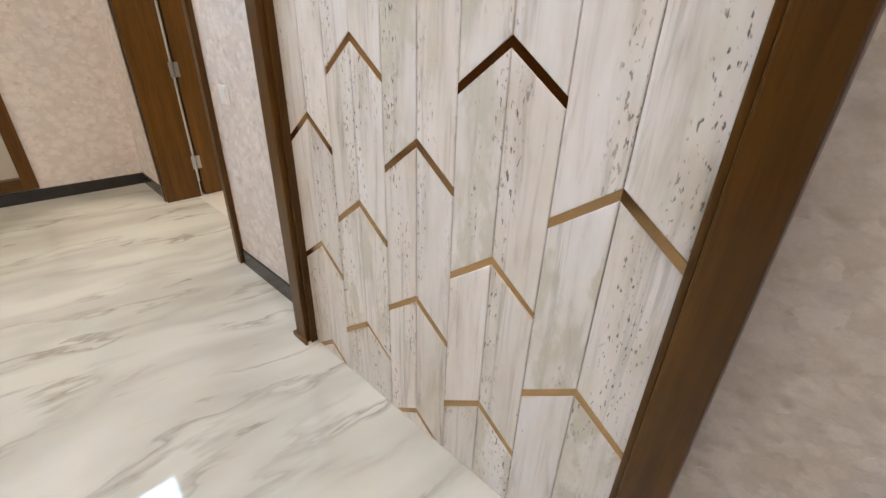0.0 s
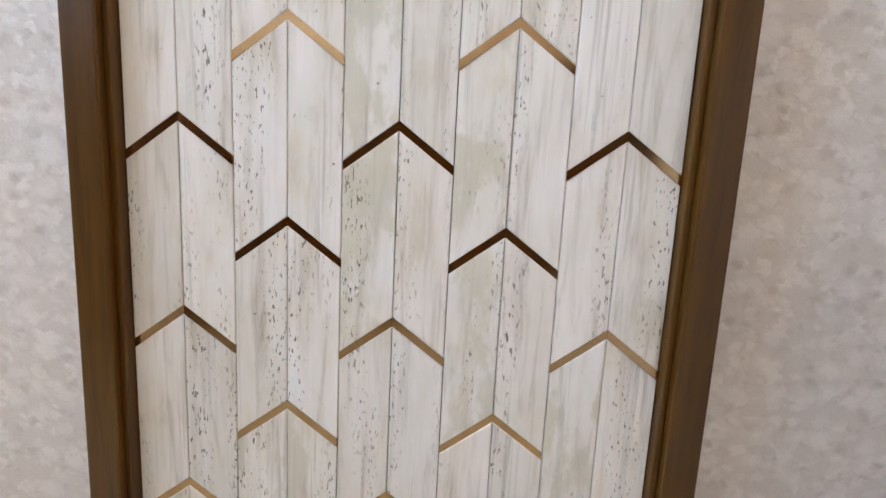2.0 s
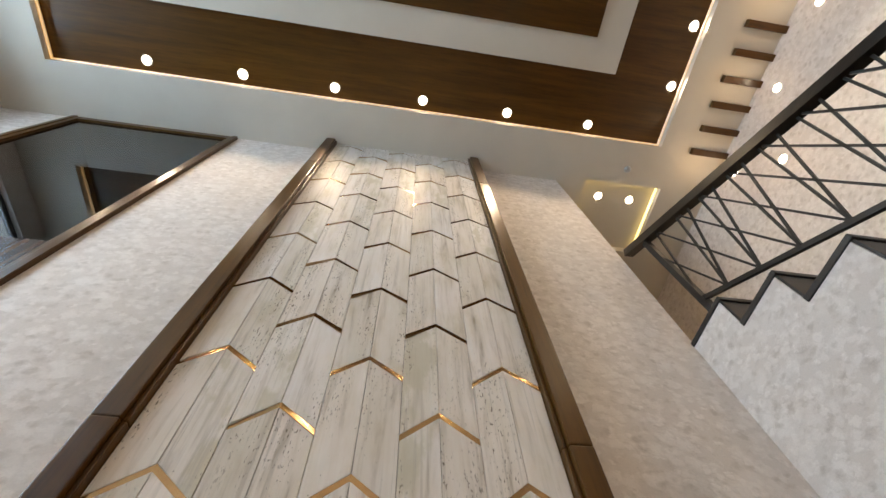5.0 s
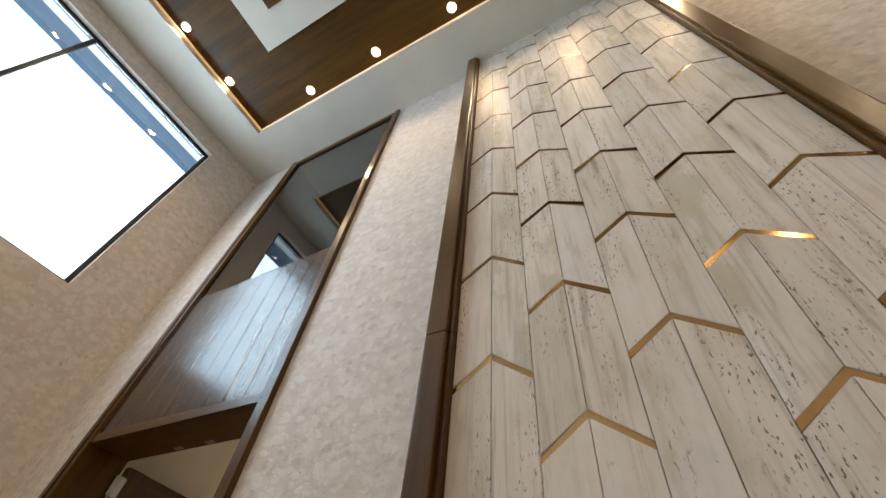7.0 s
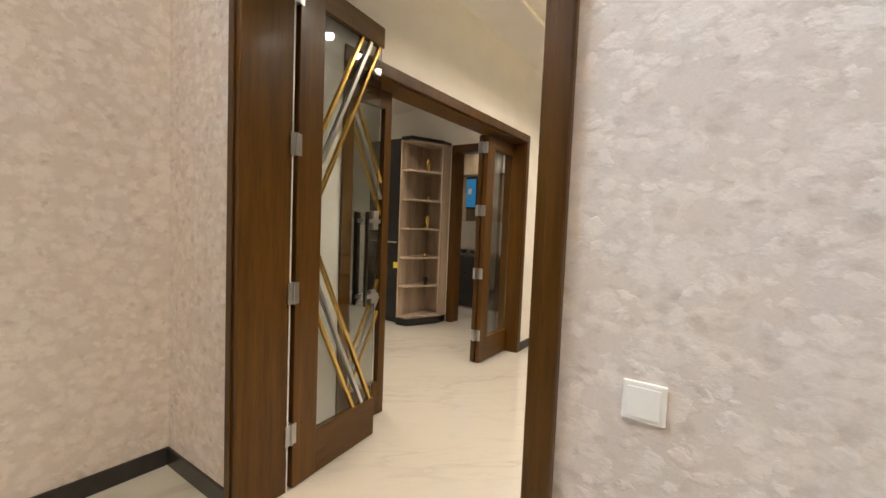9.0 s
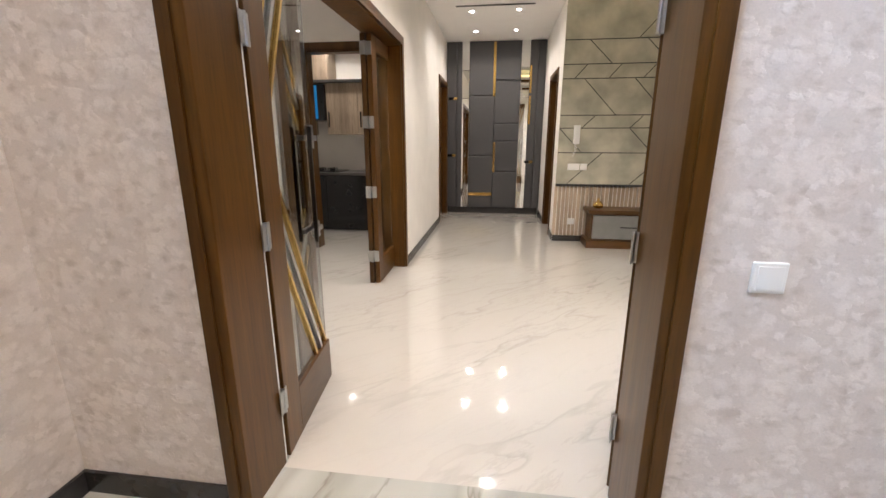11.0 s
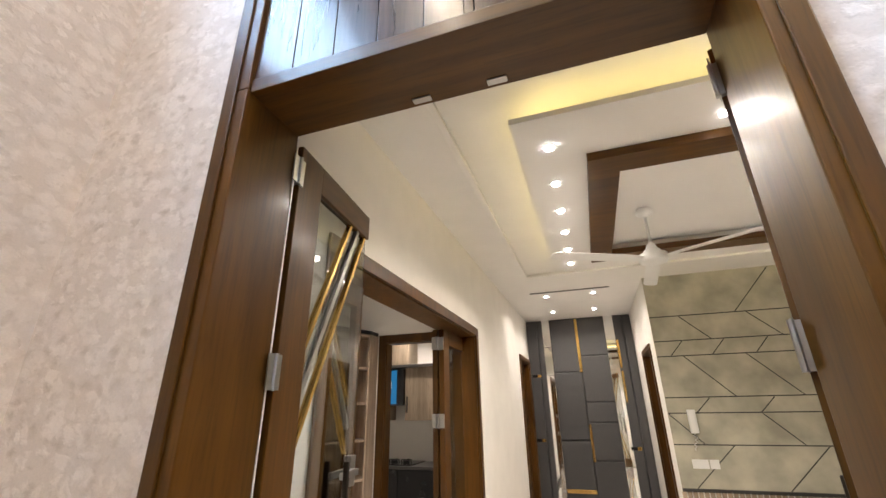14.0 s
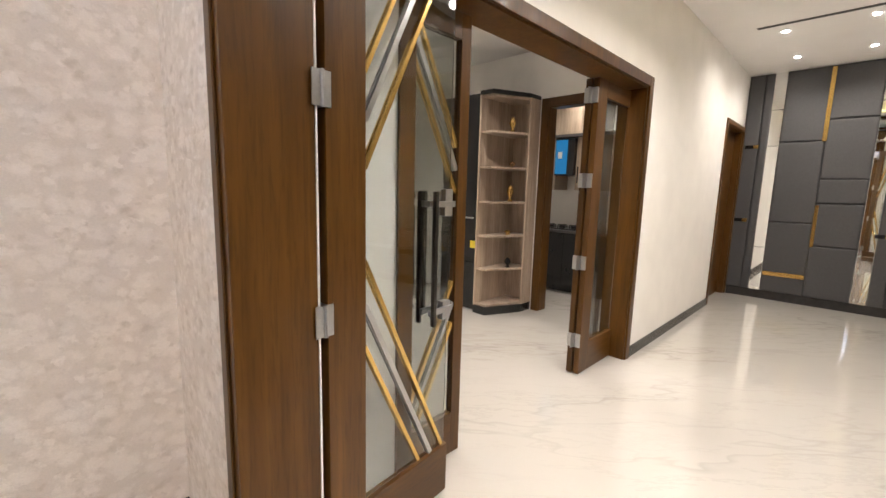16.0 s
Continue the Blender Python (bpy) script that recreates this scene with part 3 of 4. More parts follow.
for sx in (-2.42, -2.18):
    part("catch", boxes((sx - 0.03, YB - 0.035, DZ - 0.006, sx + 0.03, YB - 0.012, DZ - 0.0005), bevel=0.002), STEEL, portal, "steel door catch")
# white strip painted in for the lit wall showing through the hinge gap
part("gap_light", boxes((DX0 - 0.002, YB + 0.0065, 0.005, DX0 + 0.0005, YB + 0.0115, DZ - 0.01)), PLASTIC, portal, "white strip for the light through the hinge gap")
# closed box added behind the transom glass; its dark paint stands in for dimness
structure("wall_upper_void", boxes((AX0, YB + 1.2, 3.4, AX1, YB + 1.3, ZC), (AX0 - 0.1, YB, 3.4, AX0, YB + 1.3, ZC), (AX1, YB, 3.4, AX1 + 0.1, YB + 1.3, ZC), (AX0 - 0.1, YB, 3.3, AX1 + 0.1, YB + 1.3, 3.4), (AX0 - 0.1, YB, ZC, AX1 + 0.1, YB + 1.3, ZC + 0.1)), VOID, "added box wall behind the transom, painted near-black for a dim room", "wall")


def leaf(name, hinge, angle, side, label, width=0.64, height=2.43, hinges=(2.32, 1.645, 0.958, 0.28), group="main door leaves", handle=True, bars=True, st=0.165):
    """A glazed door leaf built along +y from its hinge; side is the face on which the bars lie (+1 or -1 in x)."""
    th = thing(name, label, "door", group=group)
    t = 0.021
    part("stile", boxes((-t, 0.012, 0.008, t, st, height), bevel=0.003), WOOD, th)
    part("top_rail", boxes((-t, st, height - 0.115, t, width, height), bevel=0.003), WOOD_Y, th)
    part("bottom_rail", boxes((-t, st, 0.008, t, width, 0.235), bevel=0.003), WOOD_Y, th)
    g = part("glass_pane", boxes((-0.004, st, 0.236, 0.004, width - 0.004, height - 0.116)), TINT, th, "grey tinted glass pane")
    g.visible_shadow = False
    k = width / 0.64
    top = height - 0.117
    slope = 2.0
    e = width - 0.03
    f = (st + 0.003)
    for j, (mat, off) in enumerate(() if not bars else ((GOLD, 0.0), (STEEL, 0.075), (GOLD, 0.15))):
        yt = e - off * k
        zb = top - (yt - f) * slope
        for s in (1, -1):
            bm = bmesh.new()
            bar(bm, (s * 0.009, f, zb), (s * 0.009, yt, top), 0.015 if mat is GOLD else 0.02, 0.01, up=(1, 0, 0))
            part("bar", bm, mat, th, "gold bar" if mat is GOLD else "steel bar")
            bm = bmesh.new()
            zl = 0.24 + (yt - f) * slope
            bar(bm, (s * 0.009, f, zl), (s * 0.009, yt, 0.24), 0.015 if mat is GOLD else 0.02, 0.01, up=(1, 0, 0))
            part("bar", bm, mat, th, "gold bar" if mat is GOLD else "steel bar")
    if handle:
        for s in (1, -1):
            bm = boxes((s * 0.042 - 0.009, width - 0.15, 0.82, s * 0.042 + 0.009, width - 0.132, 1.36), bevel=0.003)
            h = part("handle", bm, DARKSTEEL, th, "dark steel pull handle")
            for z in (0.87, 1.31):
                bm = boxes((s * 0.018, width - 0.148, z - 0.012, s * 0.032, width - 0.002, z + 0.012), bevel=0.002)
                part("mount", bm, STEEL, h)
        part("lock", boxes((-0.017, width - 0.05, 1.26, 0.017, width - 0.001, 1.37), bevel=0.003), STEEL, th, "steel lock case")
        part("lock", boxes((-0.017, width - 0.05, 0.82, 0.017, width - 0.001, 0.9), bevel=0.003), STEEL, th, "steel lock case")
    for z in hinges:
        h = part("hinge", boxes((side * t - 0.0, -0.034, z - 0.05, side * t + side * 0.004, 0.03, z + 0.05), (-t, -0.004, z - 0.05, t, 0.01, z + 0.05)), STEEL, th, "steel butt hinge")
        bm = bmesh.new()
        cyl(bm, (side * (t + 0.004), 0.0, z - 0.052), (side * (t + 0.004), 0.0, z + 0.052), 0.007, seg=12)
        part("pin", bm, STEEL, h)
    th.matrix_world = Matrix.Translation(hinge) @ Matrix.Rotation(radians(angle), 4, "Z")
    return th


leaf("door_leaf", (-2.922, 0.322, 0), 6.5, 1, "open walnut and glass door leaf with gold diagonal bars")
leaf("door_leaf", (-1.606, 0.325, 0), -24.0, -1, "open walnut and glass door leaf with gold diagonal bars")
# folding door: fixed leaves at both ends, one folded back
fold = "folding door leaves"
hz = (2.04, 1.455, 0.86, 0.27)
leaf("folding_leaf", (-3.16, 1.235, 0), 180, -1, "walnut and glass folding door leaf with gold bars", 0.45, 2.155, (), fold, st=0.075)
leaf("folding_leaf", (-3.16, 2.54, 0), 0, -1, "walnut and glass folding door leaf standing across the opening", 0.56, 2.155, hz, fold, handle=False, bars=False, st=0.15)
leaf("folding_leaf", (-3.212, 2.53, 0), 0, 1, "walnut and glass folding door leaf folded back", 0.46, 2.155, hz, fold, handle=False, bars=False, st=0.15)

# ---------- stone panel ----------
panel = thing("stone_panel", "travertine plank wall panel with bronze chevron inlays", "wall panel", (0, YW, 0), kind="structure")
part("backing", boxes((-0.64, 0.018, 0, 0.64, YW - 0.001, ZC - 0.002)), GROUT, panel)
CW, CH, DROP, TH = 0.255, 0.4563, 0.093, 0.022
TALL = 0.011   # the upper courses are this much taller
shared = {}


def shared_part(key, build, mat, name, at, parent):
    if key not in shared:
        shared[key] = mesh_of(name, build(), mat)
    ob = new(name, shared[key])
    ob.parent = parent
    ob.matrix_parent_inverse = parent.matrix_world.inverted()
    ob.location = at
    return ob


def plank_mesh(s, lo, hi, cut_lo, cut_hi):
    """A plank half of a chevron column; s is -1 or 1; cut ends slope with the inlay."""
    g = 0.0011
    xo, xi = s * (CW / 2 - g), s * g
    pts = [(xi, lo), (xo, lo - (DROP if cut_lo else 0)), (xo, hi - (DROP if cut_hi else 0)), (xi, hi)]
    bm = prism(bmesh.new(), pts, "y", 0.0, 0.017)
    front = [e for e in bm.edges if all(v.co.y < 0.001 for v in e.verts)]
    bmesh.ops.bevel(bm, geom=front, offset=0.0016, segments=1, affect="EDGES")
    return bm


def limb_mesh(s):
    pts = [(0, 0), (s * CW / 2, -DROP), (s * CW / 2, -DROP - TH), (0, -TH)]
    return prism(bmesh.new(), pts, "y", 0.0015, 0.0175)


rng = random.Random(5)
for col in range(-2, 3):
    z0 = 0.078 + (0 if col % 2 == 0 else CH / 2)
    apex = [z for z in (z0 + i * CH + max(0, i - 5) * TALL for i in range(13)) if z < ZC - 0.02]
    for s in (-1, 1):
        low = apex[0] - TH
        shared_part(("low", s, col % 2), lambda: plank_mesh(s, 0.002, low, False, True) if low - DROP > 0.01 else prism(bmesh.new(), [(s * 0.001, 0.001), (s * 0.07, 0.001), (s * 0.001, low)], "y", 0.0, 0.017), STONE, "plank", (col * CW, 0, 0), panel)
        for a, b in zip(apex, apex[1:]):
            shared_part(("mid", s, b - a > CH + 0.001), lambda: plank_mesh(s, 0, b - a - TH, True, True), STONE, "plank", (col * CW, 0, a), panel)
        last = apex[-1]
        shared_part(("top", s, col % 2), lambda: plank_mesh(s, 0, ZC - 0.004 - last, True, False), STONE, "plank", (col * CW, 0, last), panel)
        for a in apex:
            if a - DROP - TH < 0:
                continue
            ob = shared_part(("limb", s), lambda: limb_mesh(s), BRASS, "inlay", (col * CW, 0, a), panel)
            ob.rotation_euler = (rng.uniform(-0.05, 0.04), 0, rng.uniform(-0.03, 0.03))
for col in (-2, 0, 2):
    for s in (-1, 1):
        zz = 0.078
        shared_part(("cut", s), lambda: prism(bmesh.new(), [(0, zz), (s * CW / 2 * zz / DROP, 0.001), (s * CW / 2 * (zz - TH) / DROP, 0.001), (0, zz - TH)], "y", 0.0015, 0.0175), BRASS, "inlay", (col * CW, 0, 0), panel)
for s in (-1, 1):
    post = tagged(thing("post", "dark walnut post framing the stone panel", "post", (s * 0.71, 0, 0), group="panel posts", kind="structure"))
    for z0, z1 in ((0.0, 2.462), (2.464, 4.9), (4.902, ZC - 0.001)):
        part("shaft", boxes((s * 0.655, -0.045, z0, s * 0.735, YW - 0.001, z1), bevel=0.005), WOOD, post)
        part("bead", boxes((s * 0.639, -0.026, z0, s * 0.6545, YW - 0.001, z1), bevel=0.004), WOOD, post)
    part("plinth", boxes((s * 0.638, -0.056, 0.0, s * 0.748, -0.0455, 0.022), (s * 0.7355, -0.0455, 0, s * 0.748, YW - 0.001, 0.022), bevel=0.002), WOOD_X, post)


# ---------- switches ----------
def switch(at, size, normal, label, gangs=1):
    th = thing("wall_switch", label, "switch", at, group="wall switches")
    w, h = size
    x, y, z = at
    if normal == "y":
        part("plate", boxes((x - w / 2, y - 0.011, z - h / 2, x + w / 2, y, z + h / 2), bevel=0.004), PLASTIC, th)
        for i in range(gangs):
            a = x - w / 2 + 0.01 + i * (w - 0.02) / gangs
            part("rocker", boxes((a + 0.001, y - 0.0145, z - h / 2 + 0.01, a + (w - 0.02) / gangs - 0.001, y - 0.0112, z + h / 2 - 0.01), bevel=0.001), PLASTIC, th)
    return th


switch((-1.37, YW, 0.951), (0.084, 0.084), "y", "square white wall switch on the wallpaper", 1)


# ---------- downlights ----------
def downlight(at, mat, r=0.037, power=0, colour=(1, 0.9, 0.75), group="foyer downlights", label="round recessed ceiling downlight, lit", spot=118):
    th = thing("downlight", label, "downlight", at, group=group)
    x, y, z = at
    bm = bmesh.new()
    lathe(bm, [(r, -0.0042), (r * 1.28, -0.0032), (r * 1.3, -0.0004)], at, 20)
    for f in bm.faces:
        f.smooth = False
    bmesh.ops.recalc_face_normals(bm, faces=bm.faces)
    part("trim_ring", bm, PLASTIC, th)
    bm = bmesh.new()
    cyl(bm, (x, y, z - 0.0085), (x, y, z - 0.0052), r * 0.99, seg=20)
    part("lens", bm, mat, th, "glowing lens")
    if power:
        lamp("downlight_lamp", "SPOT", look((x, y, z - 0.015), (x, y + 1e-4, 0)), power, colour, spot=spot, radius=0.04)
    return th


WARM = (1.0, 0.82, 0.60)
zt = ZC + 0.1
for i in range(6):
    downlight((-2.326 + i * 0.8188, -0.488, zt), LIGHT, power=54, colour=WARM, spot=110)
    downlight((-2.326 + i * 0.8188, SY0 + 0.1, zt), LIGHT, power=44, colour=WARM, spot=130)
for i in range(4):
    downlight((-3.04, -0.944 - i * 0.566, zt), LIGHT, power=46, colour=WARM)
    downlight((2.455, -0.944 - i * 0.51, zt), LIGHT, power=52, colour=WARM)
for x in (2.11, 2.465):
    downlight((x, 0.22, ZC + 0.1), LIGHT, power=36, colour=WARM)
# brass-coloured cove round the foyer tray
cove = thing("cove_light", "warm cove strip round the ceiling tray", "cove light", (0, SY1, ZC))
for b in ((SX0 + 0.002, SY1 - 0.012, ZC + 0.06, SX1 - 0.002, SY1 - 0.002, ZC + 0.075), (SX0 + 0.002, SY0, ZC + 0.06, SX0 + 0.012, SY1 - 0.013, ZC + 0.075), (SX1 - 0.012, SY0, ZC + 0.06, SX1 - 0.002, SY1 - 0.013, ZC + 0.075),
          (SX0 + 0.013, SY0 + 0.002, ZC + 0.06, SX1 - 0.013, SY0 + 0.012, ZC + 0.075)):
    part("strip", boxes(b), GILT, cove)
cove = thing("cove_light", "yellow cove strip round the landing tray", "cove light", (NX1, NY0, ZC))
for b in ((NX0 + 0.002, NY0 + 0.002, ZC + 0.06, NX1 - 0.002, NY0 + 0.012, ZC + 0.08), (NX1 - 0.012, NY0 + 0.013, ZC + 0.06, NX1 - 0.002, NY1, ZC + 0.08), (NX0 + 0.002, NY0 + 0.013, ZC + 0.06, NX0 + 0.012, NY1, ZC + 0.08)):
    part("strip", boxes(b), COVE, cove)

# lobby lights
LOB = (1.0, 0.90, 0.76)
for i in range(6):
    downlight((-2.085, 1.24 + i * 0.4, PZ), LIGHTN, 0.024, power=25, colour=LOB, group="lobby downlights", spot=150)
for i in range(1, 5):
    downlight((-2.085 + i * 0.81, 1.24, PZ), LIGHTN, 0.024, power=45, colour=LOB, group="lobby downlights", spot=150)
for x in (-2.49, -1.87):
    for y in (5.05, 6.08):
        downlight((x, y, ZL), LIGHTN, 0.024, power=27, colour=LOB, group="lobby downlights", spot=150)
cove = thing("cove_light", "yellow cove strip lying on the floating ceiling panel", "cove light", (PX0, PY0, PZ + 0.03))
e, f, g, h = 0.06, 0.075, PZ + 0.0305, PZ + 0.055
for b in ((PX0 + 0.105, PY0 + f + 0.001, g, PX0 + 0.12, PY1 - f - 0.001, h), (PX0 + 0.1, PY0 + e, g, PX1 - e, PY0 + f, h), (PX0 + 0.1, PY1 - f, g, PX1 - e, PY1 - e, h)):
    part("strip", boxes(b), COVE, cove)
# unseen ceiling lights, added to brighten the dining room and kitchen
for x, y in ((-5.2, 1.6), (-4.0, 1.6), (-5.2, 2.8), (-4.0, 2.8), (-4.4, 4.9), (-5.6, 4.9)):
    downlight((x, y, 2.9), LIGHTN, 0.024, power=44, colour=LOB, group="dining downlights")

# ---------- stairs ----------
STEPS = plain("black_granite", (0.022, 0.021, 0.021), 0.5, 0.0, 0.3, 200, 0.02)
RISE, RUN, ZS = 0.171, 0.25, 3.155
stair = thing("staircase", "wallpapered staircase with dark granite treads and black iron balustrade", "staircase", (XR, 0, 0), kind="structure")
top = [(YW - 0.001, 0.0), (YW - 0.001, ZS)]
y, z = -0.19, ZS
pts = list(top)
steps = 14
for i in range(steps):
    pts += [(y, z), (y, z - RISE)]
    z -= RISE
    y -= RUN
pts += [(y + RUN - 0.3, z), (y + RUN - 0.3, 0.0)]
# opening for the door under the stairs is closed by the door itself
part("side_wall", prism(bmesh.new(), [(a, b) for a, b in pts], "x", XR, XR + 0.12), PAPER, stair, "stucco-relief side wall of the staircase")
y, z = -0.19, ZS
for i in range(steps):
    y1 = y + RUN if i else 1.6
    part("tread", boxes((XR - 0.006, y - 0.02, z + 0.001, XE - 0.001, y1 - 0.001, z + 0.026), bevel=0.004), STEPS, stair)
    part("riser", boxes((XR + 0.002, y - 0.012, z - RISE + 0.027, XE - 0.001, y - 0.001, z), bevel=0.002), STEPS, stair)
    y -= RUN
    z -= RISE
# balustrade
EBONY = wood("ebony_stain", (0.016, 0.012, 0.009), (0.03, 0.02, 0.014), axis="y")
rail = thing("balustrade", "black iron stair balustrade with crossed bars and dark wooden handrail", "railing", (XR + 0.04, -0.1, ZS))
xr = XR + 0.04
pitch = 0.672
GAP = 0.609    # between the iron rail and the underside of the handrail


def on(y, h):
    return (xr, y, 3.198 + (y + 0.262) * pitch + h)


ya, yb = -0.118, -3.3
part("handrail", bar(bmesh.new(), on(0.035, GAP + 0.034), on(yb, GAP + 0.034), 0.05, 0.06), EBONY, rail, "near-black wooden handrail")
part("bottom_rail", bar(bmesh.new(), on(ya, 0.0), on(yb, 0.0), 0.022, 0.022), IRON, rail)
part("newel", bar(bmesh.new(), (xr, ya, ZS + 0.03), on(ya, GAP), 0.035, 0.035), IRON, rail)


def iron_bar(y0, y1, h1=GAP):
    return part("iron_bar", bar(bmesh.new(), on(y0, 0.005), on(y1, h1), 0.010, 0.010), IRON, rail)


iron_bar(-0.118, -0.212)
for k in range(18):
    y = -0.262 - k * 0.1603
    iron_bar(y, y - 0.107)
    iron_bar(y, y - 0.187)
    iron_bar(y, min(y + 0.195, ya), GAP if k else 0.43)
# wooden beams under the stairwell ceiling
for i in range(6):
    yy = -0.40 - i * 0.227
    solid("ceiling_beam", boxes((2.84, yy - 0.03, ZC - 0.045, XE - 0.001, yy + 0.03, ZC - 0.0005), bevel=0.003), WOOD_X, "dark wooden slat under the stairwell ceiling", "ceiling slat", "stairwell ceiling slats")
def wall_light(y, z):
    """A round recessed light in the stairwell wall."""
    th = thing("wall_light", "small round wall light beside the stairs, lit", "wall light", (XE, y, z), group="stairwell wall lights")
    bm = bmesh.new()
    cyl(bm, (XE - 0.006, y, z), (XE - 0.0005, y, z), 0.045, seg=20)
    part("trim_ring", bm, PLASTIC, th)
    bm = bmesh.new()
    cyl(bm, (XE - 0.011, y, z), (XE - 0.0065, y, z), 0.034, seg=20)
    part("lens", bm, LIGHT, th, "glowing lens")
    lamp("wall_light_lamp", "POINT", Matrix.Translation((XE - 0.3, y, z)), 1.5, (1.0, 0.70, 0.40), radius=0.05)


for y, z in ((-1.08, 5.42), (-0.56, 4.99), (-0.30, 5.43), (-1.75, 5.42)):
    wall_light(y, z)
# smoke detector
bm = bmesh.new()
lathe(bm, [(0.034, 0.0), (0.034, -0.012), (0.024, -0.03), (0.01, -0.032)], (2.27, -0.13, ZC - 0.0005))
bmesh.ops.recalc_face_normals(bm, faces=bm.faces)
solid("smoke_detector", bm, STEEL, "small round smoke detector on the ceiling", "smoke detector")
# door under the stairs
d = thing("understairs_door", "closed dark walnut door under the staircase", "door", (XR, -0.4, 0))
x0, x1 = XR - 0.02, XR - 0.001
part("frame", boxes((x0, -0.035, 0, x1, 0.046, 2.118), (x0, -0.86, 0, x1, -0.78, 2.118), (x0, -0.78, 2.037, x1, -0.035, 2.118), bevel=0.003), WOOD, d)
part("panel", boxes((XR - 0.008, -0.779, 0.004, x1, -0.036, 2.036), bevel=0.002), WOOD, d)

# ---------- high window and framed glass on the left wall ----------
win = thing("window_1", "large dark-framed high window over the foyer", "window", (XL, WY1, WZ0), kind="structure")
fx0, fx1 = XL - 0.1, XL - 0.05
f = 0.035
part("window_frame", boxes((fx0, WY0, WZ0, fx1, WY1, WZ0 + f), (fx0, WY0, WZ1 - f, fx1, WY1, WZ1), (fx0, WY0, WZ0 + f, fx1, WY0 + f, WZ1 - f), (fx0, WY1 - f, WZ0 + f, fx1, WY1, WZ1 - f), bevel=0.003), IRON, win)
part("mullion", boxes((fx0, -1.80, WZ0 + f, fx1, -1.765, WZ1 - f), bevel=0.003), IRON, win)
for a, b in ((WY0 + f, -1.80), (-1.765, WY1 - f)):
    g = part("pane", boxes((fx0 + 0.02, a, WZ0 + f, fx0 + 0.026, b, WZ1 - f)), GLASS, win)
    g.visible_shadow = False
BLUE = plain("blue_grey_soffit", (0.05, 0.085, 0.13), 0.85)
structure("soffit", boxes((XL - 0.54, -4.5, WZ1 + 0.06, XL - 0.22, 0.5, WZ1 + 0.25)), BLUE, "blue-grey roof overhang outside the window", "soffit")
# cream colour stands in for the lit room beyond this glass
LITROOM = plain("cream_lit_room_glass", (0.62, 0.56, 0.45), 0.05, 0.0, 0.05, 3, 0.0, coat=1.0)
fr = thing("window_2", "tall walnut-framed glazing, the lit room beyond painted cream on its panes", "window", (XL, FY1, FZ0), kind="structure")
w = 0.085
x0, x1 = XL - 0.12, XL + 0.018
part("frame", boxes((x0, FY1 - w, FZ0, x1, FY1, FZ1), bevel=0.004), WOOD, fr)
part("frame", boxes((x0, FY0, FZ0, x1, FY0 + w, FZ1), bevel=0.004), WOOD, fr)
part("frame", boxes((x0, FY0 + w, FZ1 - w, x1, FY1 - w, FZ1), bevel=0.004), WOOD_Y, fr)
part("frame", boxes((x0, FY0 + w, FZ0, x1, FY1 - w, FZ0 + w), bevel=0.004), WOOD_Y, fr)
part("glazing_bar", boxes((x0 + 0.03, FY0 + w, 0.62, x1 - 0.03, FY1 - w, 0.66), bevel=0.003), WOOD_Y, fr)
part("pane", boxes((XL - 0.06, FY0 + w, FZ0 + w, XL - 0.052, FY1 - w, 0.62)), LITROOM, fr)
part("pane", boxes((XL - 0.06, FY0 + w, 0.66, XL - 0.052, FY1 - w, FZ1 - w)), LITROOM, fr)
structure("ground", boxes((-60, -60, -0.3, -3.9, 60, -0.125)), GRANITE, "grey paved ground outside", "ground")

# ---------- end wall of the passage: upholstered panels and mirror strips ----------
ex0, ex1 = XP + 0.001, XQ - 0.001
up = thing("upholstered_wall", "grey leatherette padded wall panels with mirror strips and gold inlays", "wall panel", (ex0, YE, 0), kind="structure")
part("backing", boxes((ex0, YE + 0.02, 0.1, ex1, YE + 0.059, ZL - 0.001)), LEATHER, up)
U = ex1 - ex0
def pad(u0, z0, u1, z1):
    bm = boxes((ex0 + u0 + 0.003, YE - 0.02, z0 + 0.004, ex0 + u1 - 0.003, YE + 0.019, z1 - 0.004), bevel=0.014)
    return part("padded_panel", bm, LEATHER, up)
s1a, s1b, s2a, s2b = 0.27, 0.40, 1.285, 1.435
ztop = ZL - 0.004
pad(0.002, 0.11, 0.18, ztop); pad(0.184, 0.11, s1a, ztop)
m0 = 0.845
for z0, z1 in ((0.11, 1.05), (1.054, 2.08), (2.084, ztop)):
    pad(s1b, z0, m0 - 0.002, z1)
for z0, z1 in ((0.11, 0.77), (0.774, 1.31), (1.314, 1.61), (1.614, 2.33), (2.334, ztop)):
    pad(m0 + 0.002, z0, s2a, z1)
pad(s2b, 0.11, 1.57, ztop); pad(1.574, 0.11, U - 0.002, ztop)
for a, b in ((s1a, s1b), (s2a, s2b)):
    for z0, z1, d in ((0.11, 0.7, 0.004), (0.704, 2.04, 0.016), (2.044, 2.5, 0.004), (2.504, ztop, 0.009)):
        part("mirror_strip", boxes((ex0 + a + 0.002, YE - d, z0, ex0 + b - 0.002, YE + 0.019, z1), bevel=0.0035), MIRROR, up, "bevelled mirror strip")
def inlay(u0, z0, u1, z1, mat=GOLD):
    part("inlay", boxes((ex0 + u0, YE - 0.026, z0, ex0 + u1, YE - 0.0205, z1)), mat, up, "gold metal inlay")
inlay(m0 - 0.03, 2.075, m0 + 0.012, 2.95)
inlay(s2b + 0.006, 1.6, s2b + 0.036, 2.07)
inlay(s2b + 0.006, 2.12, s2b + 0.036, 2.56)
